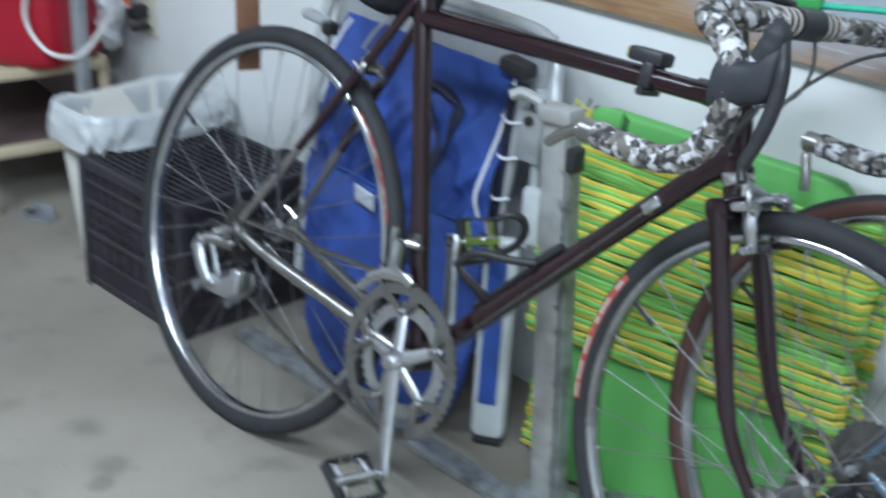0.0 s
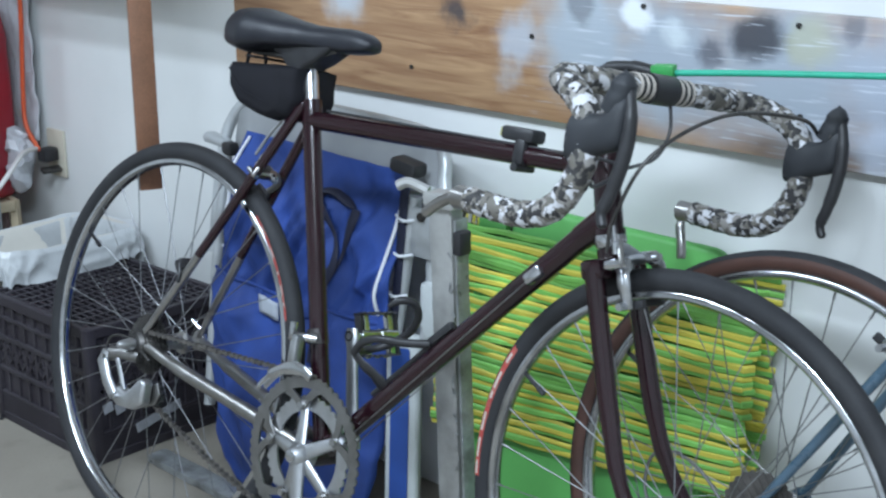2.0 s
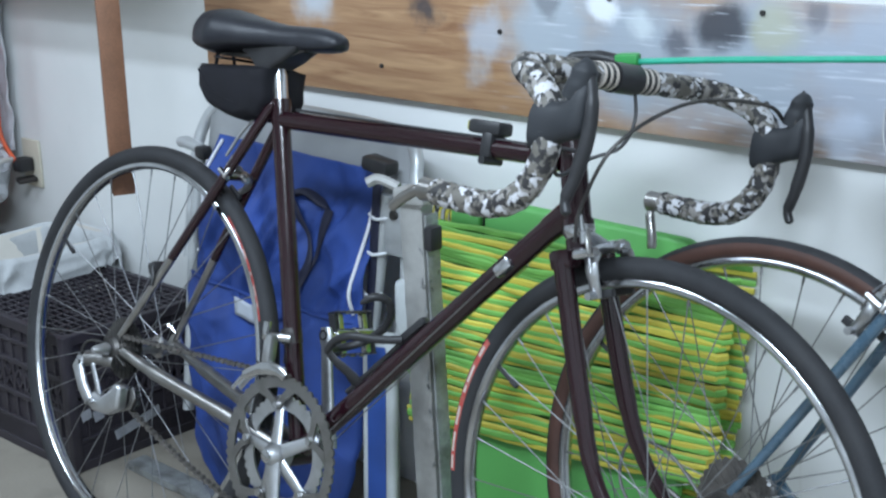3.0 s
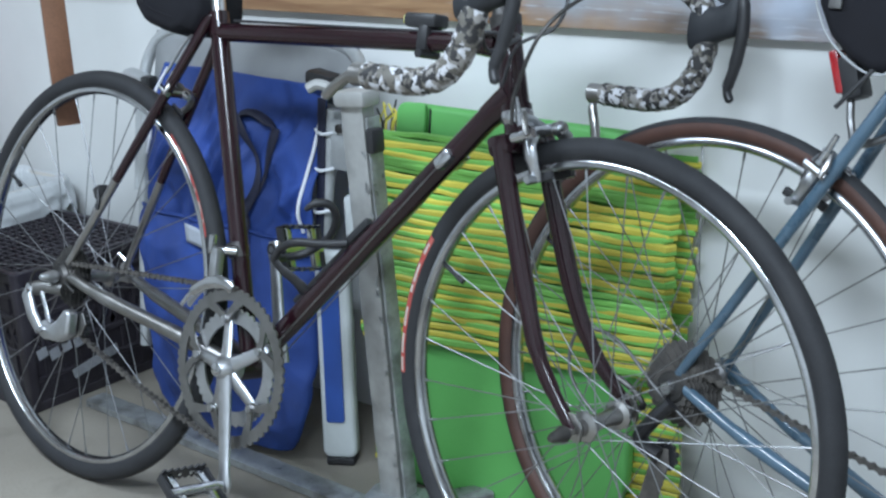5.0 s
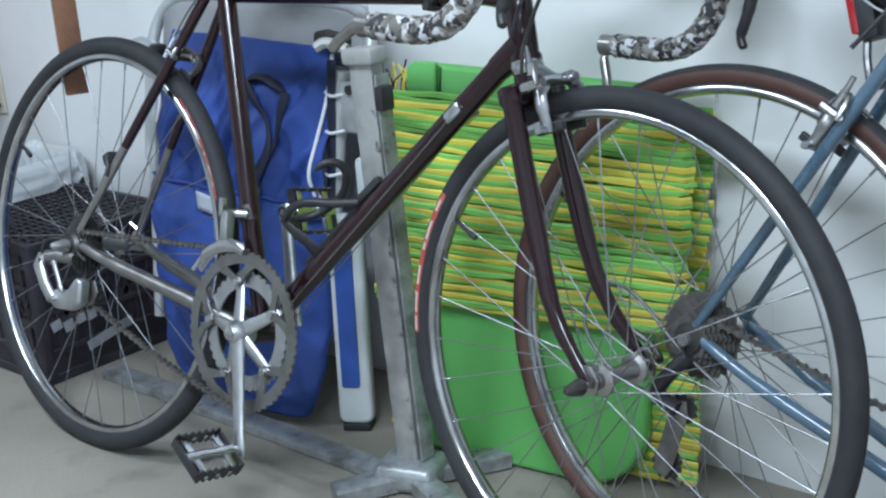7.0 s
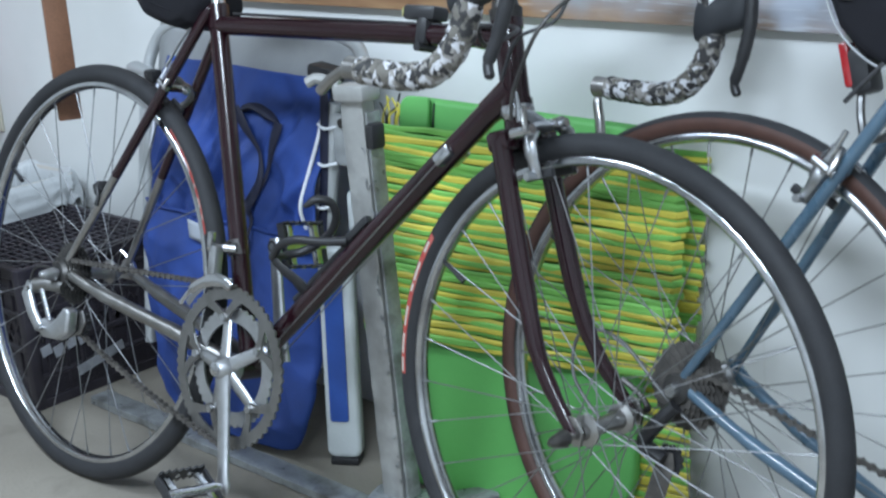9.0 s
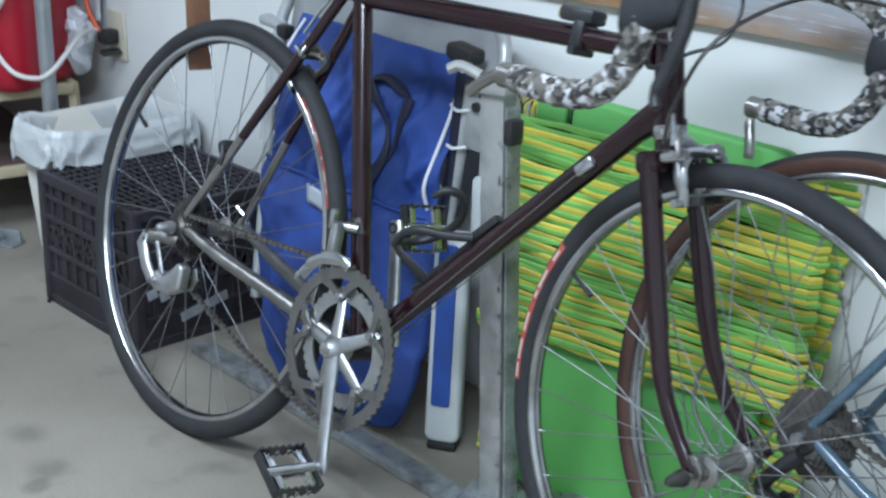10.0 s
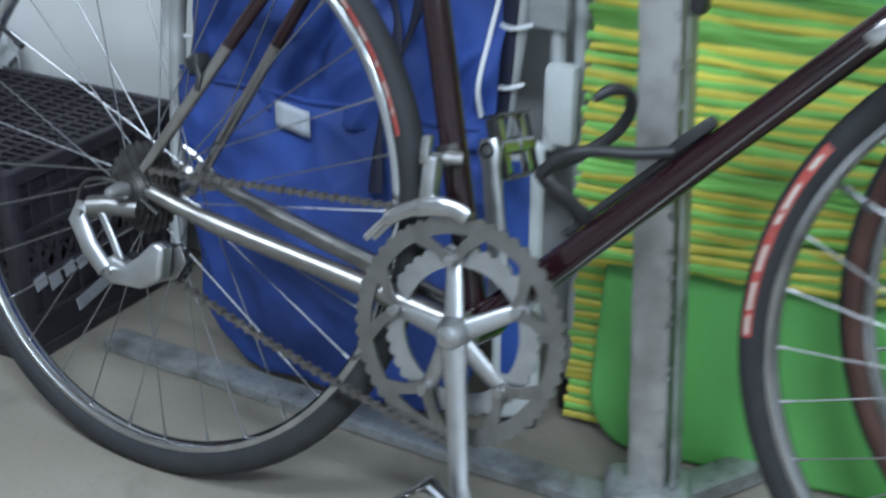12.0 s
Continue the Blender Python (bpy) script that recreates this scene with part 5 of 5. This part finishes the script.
for k, z in enumerate((0.565, 0.505, 0.435)):
    y = 0.335 + 0.125 * (z - 0.36) - 0.004
    x = 0.300 + 0.07 * (z - 0.45)
    part("lacing_cord", sweep(smooth_path([(x - 0.030, y - 0.004, z), (x, y - 0.018, z - 0.002), (x + 0.022, y - 0.006, z + 0.002)]), 0.0028, 6), WHITEPIPING, chair)
    part("lacing_cord", sweep(smooth_path([(-0.165, y + 0.02, z - 0.02), (-0.20, y + 0.004, z - 0.016), (-0.218, y + 0.02, z - 0.02)]), 0.0028, 6), WHITEPIPING, chair)
part("leg_tube", sweep(smooth_path([(0.352, 0.392, 0.640), (0.372, 0.375, 0.55), (0.385, 0.372, 0.30), (0.386, 0.365, 0.045)]), 0.0115, 14), CHAIRTUBE, chair)
part("leg_tube", sweep(((0.338, 0.378, 0.62), (0.352, 0.36, 0.46), (0.350, 0.345, 0.36)), 0.0095, 12), CHAIRTUBE, chair)
part("rubber_foot", sweep(((0.386, 0.365, 0.048), (0.386, 0.366, 0.002)), (0.0145, 0.0155), 14), BLACK, chair)
part("hinge_plate", block(0.05, 0.012, 0.085, at(0.342, 0.352, 0.545), 0.005), CHAIRTUBE, chair)
part("hinge_bolt", sweep(((0.345, 0.340, 0.575), (0.345, 0.360, 0.575)), 0.008, 10), DARKSTEEL, chair)
part("corner_clip", block(0.060, 0.036, 0.026, at(0.300, 0.360, 0.650) @ pose(0, 0, 0, 0, 8, 0), 0.008), BLACK, chair, "black plastic corner clip")
part("knuckle", sweep(((-0.285, 0.392, 0.612), (-0.262, 0.388, 0.615), (-0.20, 0.380, 0.610)), (0.011, 0.0125, 0.010), 12), CHAIRTUBE, chair, "grey plastic hinge knuckle")
part("knuckle_cap", block(0.030, 0.024, 0.026, at(-0.190, 0.372, 0.606), 0.006), BLACK, chair)
armrest = part("armrest", plate(rounded(-0.030, 0.030, 0.0, 0.36, (0.016, 0.016, 0.012, 0.012)), 0.030, at(0.346, 0.285, 0.012) @ pose(0, 0, 0, -6, 0, 30), 0.008), CHAIRWHITE, chair, "white plastic armrest hanging down")
part("armrest_inlay", plate(rounded(-0.020, 0.012, 0.065, 0.34, (0.005, 0.005, 0.005, 0.005)), 0.004, at(0.346, 0.285, 0.012) @ pose(0, 0, 0, -6, 0, 30) @ at(0, -0.003, 0), 0.001), ARMBLUE, armrest, "blue inlay")
part("armrest_pad", block(0.05, 0.036, 0.014, at(0.340, 0.298, 0.007) @ pose(0, 0, 0, 0, 0, 30), 0.004), BLACK, armrest)
part("armrest_top", block(0.042, 0.026, 0.10, at(0.362, 0.352, 0.415), 0.010), CHAIRWHITE, armrest)

# ---- tape-wrapped stand ----
stand = thing("taped_stand", "homemade steel stand wrapped in silver tape standing on the floor", "stand")


def rough_bar(a, b, w, h, seed, cuts=26, up=(0, 0, 1)):
    """A square bar wrapped unevenly in tape."""
    a, b = V(a), V(b)
    bm = bmesh.new()
    d = (b - a).normalized()
    side = d.cross(V(up)).normalized()
    top = side.cross(d)
    rings = []
    for i in range(cuts + 1):
        c = a.lerp(b, i / cuts)
        ring_ = []
        for s, t in ((-1, -0.8), (-0.8, -1), (0.8, -1), (1, -0.8), (1, 0.8), (0.8, 1), (-0.8, 1), (-1, 0.8)):
            k = 1 + 0.07 * noise.noise(V((i * 0.9, s * 2 + seed, t * 2)))
            ring_.append(bm.verts.new(c + side * s * w / 2 * k + top * t * h / 2 * k))
        rings.append(ring_)
    for p, q in zip(rings, rings[1:]):
        for k in range(8):
            bm.faces.new((p[k], p[(k + 1) % 8], q[(k + 1) % 8], q[k]))
    bm.faces.new(rings[0][::-1])
    bm.faces.new(rings[-1])
    return bm


part("post", rough_bar((0.556, 0.205, 0.02), (0.529, 0.205, 0.655), 0.043, 0.030, 1, 40, (0, 1, 0)), TAPE, stand, "upright post wrapped in dull silver tape")
part("post_head", block(0.062, 0.038, 0.024, at(0.536, 0.198, 0.666) @ pose(0, 0, 0, 0, -4, 0), 0.006), TAPE, stand)
part("post_hook", sweep(smooth_path([(0.50, 0.20, 0.672), (0.47, 0.19, 0.682), (0.455, 0.18, 0.676)]), 0.008, 8), TAPE, stand)
part("post_clip", block(0.016, 0.026, 0.036, at(0.570, 0.196, 0.608), 0.004), BLACK, stand, "black plastic clip on the post")
part("side_strip", rough_bar((0.5865, 0.205, 0.05), (0.5585, 0.205, 0.64), 0.004, 0.026, 4, 40, (0, 1, 0)), DIRTYTAPE, stand, "scuffed edge of the tape wrapping")
scuffs = random.Random(8)
for k in range(26):
    z = scuffs.uniform(0.07, 0.60)
    part("scuff_mark", block(scuffs.uniform(0.002, 0.005), 0.0008, scuffs.uniform(0.004, 0.011), at(0.560 - 0.029 * z / 0.655 + scuffs.uniform(0.015, 0.023), 0.1889, z) @ pose(0, 0, 0, 0, scuffs.uniform(-40, 40), 0), 0), DIRTYTAPE, stand)
part("base_bar", rough_bar((-0.245, 0.200, 0.008), (0.540, 0.190, 0.009), 0.044, 0.016, 5, 50), DIRTYTAPE, stand, "flat base bar wrapped in scuffed silver tape")
part("cross_foot", rough_bar((0.500, 0.085, 0.014), (0.560, 0.195, 0.016), 0.046, 0.026, 9, 14), DIRTYTAPE, stand)
part("cross_foot", rough_bar((0.560, 0.195, 0.016), (0.680, 0.150, 0.014), 0.040, 0.026, 11, 12), DIRTYTAPE, stand)
part("cross_foot", rough_bar((0.560, 0.195, 0.016), (0.640, 0.330, 0.014), 0.040, 0.026, 13, 14), DIRTYTAPE, stand)
part("taped_joint", block(0.10, 0.085, 0.044, at(0.558, 0.196, 0.024) @ pose(0, 0, 0, 0, 0, 20), 0.014, segs=3), DIRTYTAPE, stand, "lump of silver tape round the joint")

# ---- green board and striped mat ----
FOAM = at(0.435, 0.290, 0.004) @ pose(0, 0, 0, 0, 0, 8) @ pose(0, 0, 0, -8.5, 0, 0)
green = thing("green_foam_board", "lime green foam board leaning on the wall behind a striped mat", "board")
outline = rounded(0.0, 0.445, 0.0, 0.622, (0.075, 0.10, 0.03, 0.03), 8)
outline = [(x + 0.022 * (z / 0.622) * max(0, 1 - x / 0.2), z - 0.020 * max(0, (x - 0.15) / 0.3) * (z / 0.6)) for x, z in outline]
part("board_body", plate(outline, 0.030, FOAM, 0.009), LIME, green)
part("board_tab", plate(rounded(0.024, 0.078, 0.552, 0.624, (0.006, 0.006, 0.006, 0.018)), 0.010, FOAM @ at(0, -0.0115, 0), 0.003), LIME, green)
part("board_seam", plate([(0.0795, 0.55), (0.0815, 0.55), (0.0825, 0.615), (0.0805, 0.615)], 0.002, FOAM @ at(0, -0.002, 0)), CRATEBLACK, green)

mat_thing = thing("striped_beach_mat", "yellow and green woven beach mat folded over the foam board", "mat")
rng = random.Random(5)


def strip_path(x0, x1, z0, z1, depth, rr, amp, lift):
    """One woven strip across the board, in the board's own plane."""
    pts = []
    ph = rr.uniform(0, 6)
    for k in range(15):
        u = k / 14
        x = x0 + (x1 - x0) * u
        z = z0 + (z1 - z0) * u + amp * math.sin(u * 9 + ph) + rr.uniform(-1, 1) * amp * 0.6
        pts.append(FOAM @ V((x, depth - lift * math.sin(u * math.pi) + rr.uniform(-0.0025, 0.0025), z)))
    return pts


rows = 41
for i in range(rows):
    t = i / (rows - 1)
    zl, zr = 0.246 + 0.332 * t, 0.252 + 0.298 * t
    pick = STRAWYELLOW if (i % 2 == 0) != (rng.random() < 0.10) else STRAWGREEN
    lift = 0.010 * math.sin(t * math.pi)
    path = smooth_path(strip_path(-0.028 + rng.uniform(-0.005, 0.005), 0.496 + rng.uniform(-0.004, 0.006), zl, zr + rng.uniform(-0.004, 0.004), -0.020 + rng.uniform(-0.003, 0.003), rng, 0.0019, lift), 2)
    path.append(path[-1] + V((0.008, 0.014, 0)))
    thick = rng.uniform(0.0046, 0.0062)
    part("mat_strip", sweep(path, [thick * (1 + 0.14 * math.sin(k * 0.7 + i)) for k in range(len(path))], 6, flat=0.55, up=(0, 1, 0)), pick, mat_thing)
rows = 66
for i in range(rows):
    t = i / (rows - 1)
    z = 0.020 + 0.545 * t
    pick = STRAWYELLOW if (i % 2 == 0) != (rng.random() < 0.1) else STRAWGREEN
    path = strip_path(-0.034 + rng.uniform(-0.004, 0.004), 0.515 + rng.uniform(-0.004, 0.005), z, z + rng.uniform(-0.003, 0.003), 0.037, rng, 0.001, 0.0)
    part("mat_strip", sweep(path, 0.0050, 6, flat=0.5, up=(0, 1, 0)), pick, mat_thing)
for i in range(16):
    x = -0.036 + 0.004 * i
    part("mat_fringe", sweep(smooth_path([FOAM @ V((x, 0.030, 0.555)), FOAM @ V((x + rng.uniform(-0.006, 0.006), 0.028, 0.585)), FOAM @ V((x + rng.uniform(-0.016, 0.016), 0.026, 0.585 + rng.uniform(0.015, 0.040)))]), 0.0016, 5), STRAWYELLOW if i % 3 else BLACK, mat_thing)

# ---- crate, bin, bench ----
crate = thing("milk_crate", "black plastic milk crate upside down on the concrete floor", "crate", at(-0.483, 0.265, 0) @ pose(0, 0, 0, 0, 0, 0.5))
CW, CD, CH = 0.352, 0.325, 0.282


def crate_side(w, h):
    """One latticed side of the crate, standing in x and z."""
    bm = bmesh.new()
    for z, t, d in ((0.010, 0.020, 0.014), (0.062, 0.010, 0.011), (0.118, 0.012, 0.012), (0.188, 0.012, 0.012), (0.232, 0.010, 0.011), (0.270, 0.022, 0.015)):
        block(w, d, t, at(0, 0, z), 0.002, bm, segs=1)
    n = 9
    for k in range(n + 1):
        x = -w / 2 + w * k / n
        block(0.008, 0.007, h - 0.02, at(x, 0, h / 2), 0.001, bm, segs=1)
    for k in range(14):
        x = -w / 2 + w * (k + 0.5) / 14
        for s in (-1, 1):
            block(0.005, 0.006, 0.082, at(x, 0.0, 0.153) @ pose(0, 0, 0, 0, s * 30, 0), 0, bm)
    # Added backing sheets stand in for the shade inside, so holes look dark.
    block(w - 0.02, 0.003, 0.11, at(0, 0.003, 0.205), 0, bm)
    block(w - 0.02, 0.003, 0.055, at(0, 0.003, 0.085), 0, bm)
    for k in range(7):
        block(w - 0.01, 0.006, 0.0035, at(0, -0.002, 0.024 + 0.0052 * k), 0, bm)
    return bm


for name, w, m in (("side_panel", CW, at(0, -CD / 2, 0)), ("side_panel", CW, at(0, CD / 2, 0) @ pose(0, 0, 0, 0, 0, 180)), ("side_panel", CD, at(CW / 2, 0, 0) @ pose(0, 0, 0, 0, 0, 90)), ("side_panel", CD, at(-CW / 2, 0, 0) @ pose(0, 0, 0, 0, 0, -90))):
    b = crate_side(w, CH)
    b.transform(m)
    part(name, b, CRATEBLACK, crate, smooth=30)
for sx in (-1, 1):
    for sy in (-1, 1):
        part("corner_post", block(0.024, 0.024, CH, at(sx * CW / 2 * 0.985, sy * CD / 2 * 0.985, CH / 2), 0.006), CRATEBLACK, crate)
for k in range(1, 20):
    part("grid_bar", block(CW - 0.02, 0.0042, 0.005, at(0, -CD / 2 + CD * k / 20, CH - 0.006), 0.001, segs=1), CRATEBLACK, crate)
for k in range(1, 11):
    part("grid_bar", block(0.0055, CD - 0.02, 0.006, at(-CW / 2 + CW * k / 11, 0, CH - 0.0055), 0.001, segs=1), CRATEBLACK, crate)
# Four squares paint light seen through lattice gaps; the wide one is a label.
for y, z, w, hgt in ((-0.135, 0.114, 0.022, 0.020), (-0.108, 0.106, 0.022, 0.022), (-0.080, 0.112, 0.020, 0.018), (-0.055, 0.112, 0.018, 0.018), (-0.02, 0.062, 0.110, 0.020)):
    part("pale_patch", block(0.001, w, hgt, at(CW / 2 + 0.0075, y, z) @ pose(0, 0, 0, 12, 0, 0), 0), PALEPATCH, crate, "pale plate painted as a bright lattice gap, the wide one a label strip")
# Sheet added at mid height; its black stands in for shade inside the crate.
part("inner_shade_sheet", plate([(-CW / 2, -CD / 2), (CW / 2, -CD / 2), (CW / 2, CD / 2), (-CW / 2, CD / 2)], 0.002, at(0, 0, 0.16) @ pose(0, 0, 0, 90, 0, 0)), CRATEBLACK, crate)

bin_ = thing("waste_bin", "off-white plastic waste bin with a white liner behind the crate", "bin", at(-0.748, 0.30, 0))


def tapered_box(w0, d0, w1, d1, z0, z1, r, m=IDENTITY, rows_=1, crumple=0.0, seed=0):
    bm = bmesh.new()
    rings = []
    for j in range(rows_ + 1):
        t = j / rows_
        w, d, z = w0 + (w1 - w0) * t, d0 + (d1 - d0) * t, z0 + (z1 - z0) * t
        ring_ = []
        for x, y in rounded(-w / 2, w / 2, -d / 2, d / 2, (r, r, r, r), 8):
            p = V((x, y, z))
            if crumple:
                p += crumple * noise.noise_vector(p * 22 + V((seed, 0, 0))) * V((1, 1, 0.6))
            ring_.append(bm.verts.new(m @ p))
        rings.append(ring_)
    n = len(rings[0])
    for a, b in zip(rings, rings[1:]):
        for k in range(n):
            bm.faces.new((a[k], a[(k + 1) % n], b[(k + 1) % n], b[k]))
    return bm, rings


bm, rings = tapered_box(0.165, 0.265, 0.195, 0.325, 0.0, 0.345, 0.02)
bm.faces.new(rings[0][::-1])
part("bin_body", bm, BINWHITE, bin_, solid=0.003)


def liner_skin(u, v):
    """The liner: up the inside, over the rim and down the outside in loose folds."""
    a = 2 * math.pi * u
    ring_x, ring_y = abs(math.cos(a)) ** 0.35 * math.copysign(1, math.cos(a)), abs(math.sin(a)) ** 0.35 * math.copysign(1, math.sin(a))
    out = np.interp(v, [0, 0.42, 0.5, 0.58, 1.0], [0.74, 0.925, 1.01, 1.05, 1.06])
    z = np.interp(v, [0, 0.42, 0.5, 0.58, 1.0], [0.030, 0.340, 0.350, 0.340, 0.272])
    p = V((0.100 * ring_x * out, 0.166 * ring_y * out, z))
    loose = min(1.0, abs(v - 0.5) * 3 + 0.12)
    hang = max(0.0, v - 0.6) * 0.10 * noise.noise(V((math.cos(a) * 3, math.sin(a) * 3, 5)))
    fold = 0.011 * loose * (1 - 2 * abs(noise.noise(V((math.cos(a) * 4, math.sin(a) * 5, v * 3 + 2))))) + 0.003 * loose * noise.noise(V((math.cos(a) * 12, math.sin(a) * 12, v * 6)))
    return p + V((ring_x * fold, ring_y * fold, hang + 0.010 * noise.noise(V((math.cos(a) * 2.5, math.sin(a) * 2.5, 9)))))


part("bin_liner", sheet(liner_skin, 120, 36), LINER, bin_, "crumpled white liner folded over the rim", smooth=50)

scrap = thing("metal_bracket", "small dull metal bracket lying on the floor", "bracket", at(-1.03, 0.175, 0) @ pose(0, 0, 0, 0, 0, 25))
part("bracket_plate", block(0.075, 0.045, 0.006, at(0, 0, 0.003), 0.002), GALV, scrap)
part("bracket_flange", block(0.060, 0.006, 0.028, at(0, 0.018, 0.018), 0.002), GALV, scrap)
part("bracket_tab", block(0.020, 0.030, 0.014, at(-0.02, -0.006, 0.012), 0.004), CHROME, scrap)
lead = thing("floor_lead", "thin black lead lying on the floor beside the bin", "cord")
part("lead_line", sweep(smooth_path([(-0.715, 0.125, 0.004), (-0.70, 0.118, 0.004), (-0.68, 0.108, 0.004), (-0.64, 0.085, 0.004)]), 0.004, 8), BLACK, lead)

bench = thing("pine_bench", "pale pine bench frame with a dark lower shelf beside the wall", "bench", at(-1.125, 0.095, 0) @ pose(0, 0, 0, 0, 0, -10))
BX0, BX1, BY0, BY1 = -0.90, 0.020, 0.0, 0.315
for x, out in ((BX0, -1), (BX1 - 0.024, 1)):
    for y in (BY0, BY1 - 0.022):
        part("leg", sweep((V((x + 0.012 + 0.012 * out, y + 0.011, 0.0)), V((x + 0.012 - 0.010 * out, y + 0.011, 0.345))), 0.0135, 4), PINE, bench, smooth=0)
for z in (0.334, 0.150):
    for y in (BY0 + 0.011, BY1 - 0.011):
        part("rail", block(BX1 - BX0 - 0.03, 0.016, 0.026, at((BX0 + BX1) / 2, y, z), 0.002), PINE, bench)
    for x in (BX0 + 0.012, BX1 - 0.012):
        part("rail", block(0.016, BY1 - BY0 - 0.03, 0.026, at(x, (BY0 + BY1) / 2, z), 0.002), PINE, bench)
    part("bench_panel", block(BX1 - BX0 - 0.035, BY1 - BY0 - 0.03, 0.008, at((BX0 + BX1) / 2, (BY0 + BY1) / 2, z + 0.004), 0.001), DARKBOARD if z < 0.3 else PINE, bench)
# Added dark brown panel closing the back of the space under the top.
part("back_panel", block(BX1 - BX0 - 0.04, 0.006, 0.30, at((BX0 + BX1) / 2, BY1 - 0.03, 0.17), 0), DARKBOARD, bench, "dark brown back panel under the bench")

can = thing("red_fuel_can", "large red plastic fuel can with a grey label on the bench", "can", at(-1.215, 0.268, 0.3475) @ pose(0, 0, 0, 0, 0, 28) @ Matrix.Scale(1.08, 4))
body = bmesh.new()
rings = []
for z, k in ((0.0, 0.90), (0.012, 0.97), (0.04, 1.0), (0.20, 1.0), (0.36, 0.99), (0.42, 0.93), (0.45, 0.80)):
    rings.append([body.verts.new((x * k, y * k, z)) for x, y in rounded(-0.195, 0.16, -0.12, 0.12, (0.045,) * 4, 6)])
for a, b in zip(rings, rings[1:]):
    for k in range(len(a)):
        body.faces.new((a[k], a[(k + 1) % len(a)], b[(k + 1) % len(a)], b[k]))
body.faces.new(rings[0][::-1])
body.faces.new(rings[-1])
part("can_body", body, CANRED, can, smooth=60)
part("can_label", block(0.03, 0.004, 0.09, at(-0.115, -0.121, 0.15), 0.001), GALV, can, "worn grey label")
part("can_handle", sweep(smooth_path([(-0.09, 0, 0.44), (-0.07, 0, 0.485), (0.05, 0, 0.485), (0.07, 0, 0.44)]), 0.014, 10), CANRED, can)

pipe = thing("grey_pipe", "galvanised steel pipe standing upright beside the bin", "pipe")
part("pipe_tube", sweep(((-0.952, 0.275, 0.0), (-0.962, 0.275, 1.9)), 0.0175, 18), GALV, pipe)
part("pipe_collar", sweep(((-0.9575, 0.275, 0.86), (-0.9577, 0.275, 0.90)), 0.022, 18), GALV, pipe)
hose = thing("white_hose", "white hose hanging in a loop in front of the red can", "hose")
part("hose_line", sweep(smooth_path([(-1.03, 0.31, 1.8), (-1.02, 0.285, 0.95), (-1.00, 0.225, 0.62), (-1.045, 0.200, 0.52), (-1.045, 0.198, 0.455), (-1.00, 0.215, 0.405), (-0.955, 0.248, 0.395), (-0.935, 0.275, 0.41), (-0.945, 0.32, 0.445), (-0.985, 0.38, 0.475), (-1.03, 0.44, 0.47)], 8), 0.0058, 12), HOSE, hose)

outlet = thing("wall_outlet", "ivory wall outlet with a plug and crumpled clear film", "outlet")
part("outlet_plate", block(0.075, 0.008, 0.115, at(-1.03, FACE - 0.0045, 0.452), 0.003), OUTLETIVORY, outlet)
part("plug", block(0.036, 0.04, 0.034, at(-1.03, FACE - 0.030, 0.452), 0.006), BLACK, outlet)
part("plug_blade", block(0.020, 0.05, 0.010, at(-1.012, FACE - 0.035, 0.418) @ pose(0, 0, 0, 0, 25, 0), 0.003), DARKSTEEL, outlet)


def film(u, v):
    a, b = 2 * math.pi * u, math.pi * (v * 0.98 + 0.01)
    p = V((0.055 * math.sin(b) * math.cos(a), 0.035 * math.sin(b) * math.sin(a), 0.075 * math.cos(b)))
    p += 0.022 * noise.noise_vector(p * 38)
    return p + V((-1.095, FACE - 0.075, 0.440))


part("clear_film", sheet(film, 22, 14), FILM, outlet, "crumpled clear plastic film", smooth=25)
orange = thing("orange_cord", "orange extension cord hanging down to the wall outlet", "cord")
part("cord_line", sweep(smooth_path([(-1.08, 0.46, 1.9), (-1.066, 0.455, 1.05), (-1.062, 0.45, 0.80), (-1.085, 0.45, 0.60), (-1.075, 0.445, 0.52), (-1.035, 0.452, 0.462)], 8), 0.0055, 10), ORANGE, orange)
rag = thing("grey_bag", "grey plastic bag hanging on the wall above the outlet", "bag")
part("bag_sheet", sheet(lambda u, v: V((-1.235 + 0.165 * u + 0.01 * noise.noise(V((v * 8, u * 3, 2))), FACE - 0.024 + 0.016 * noise.noise(V((u * 6, v * 9, 5))), 0.48 + 0.50 * v)), 16, 30), FILM, rag, solid=0.002, smooth=80)
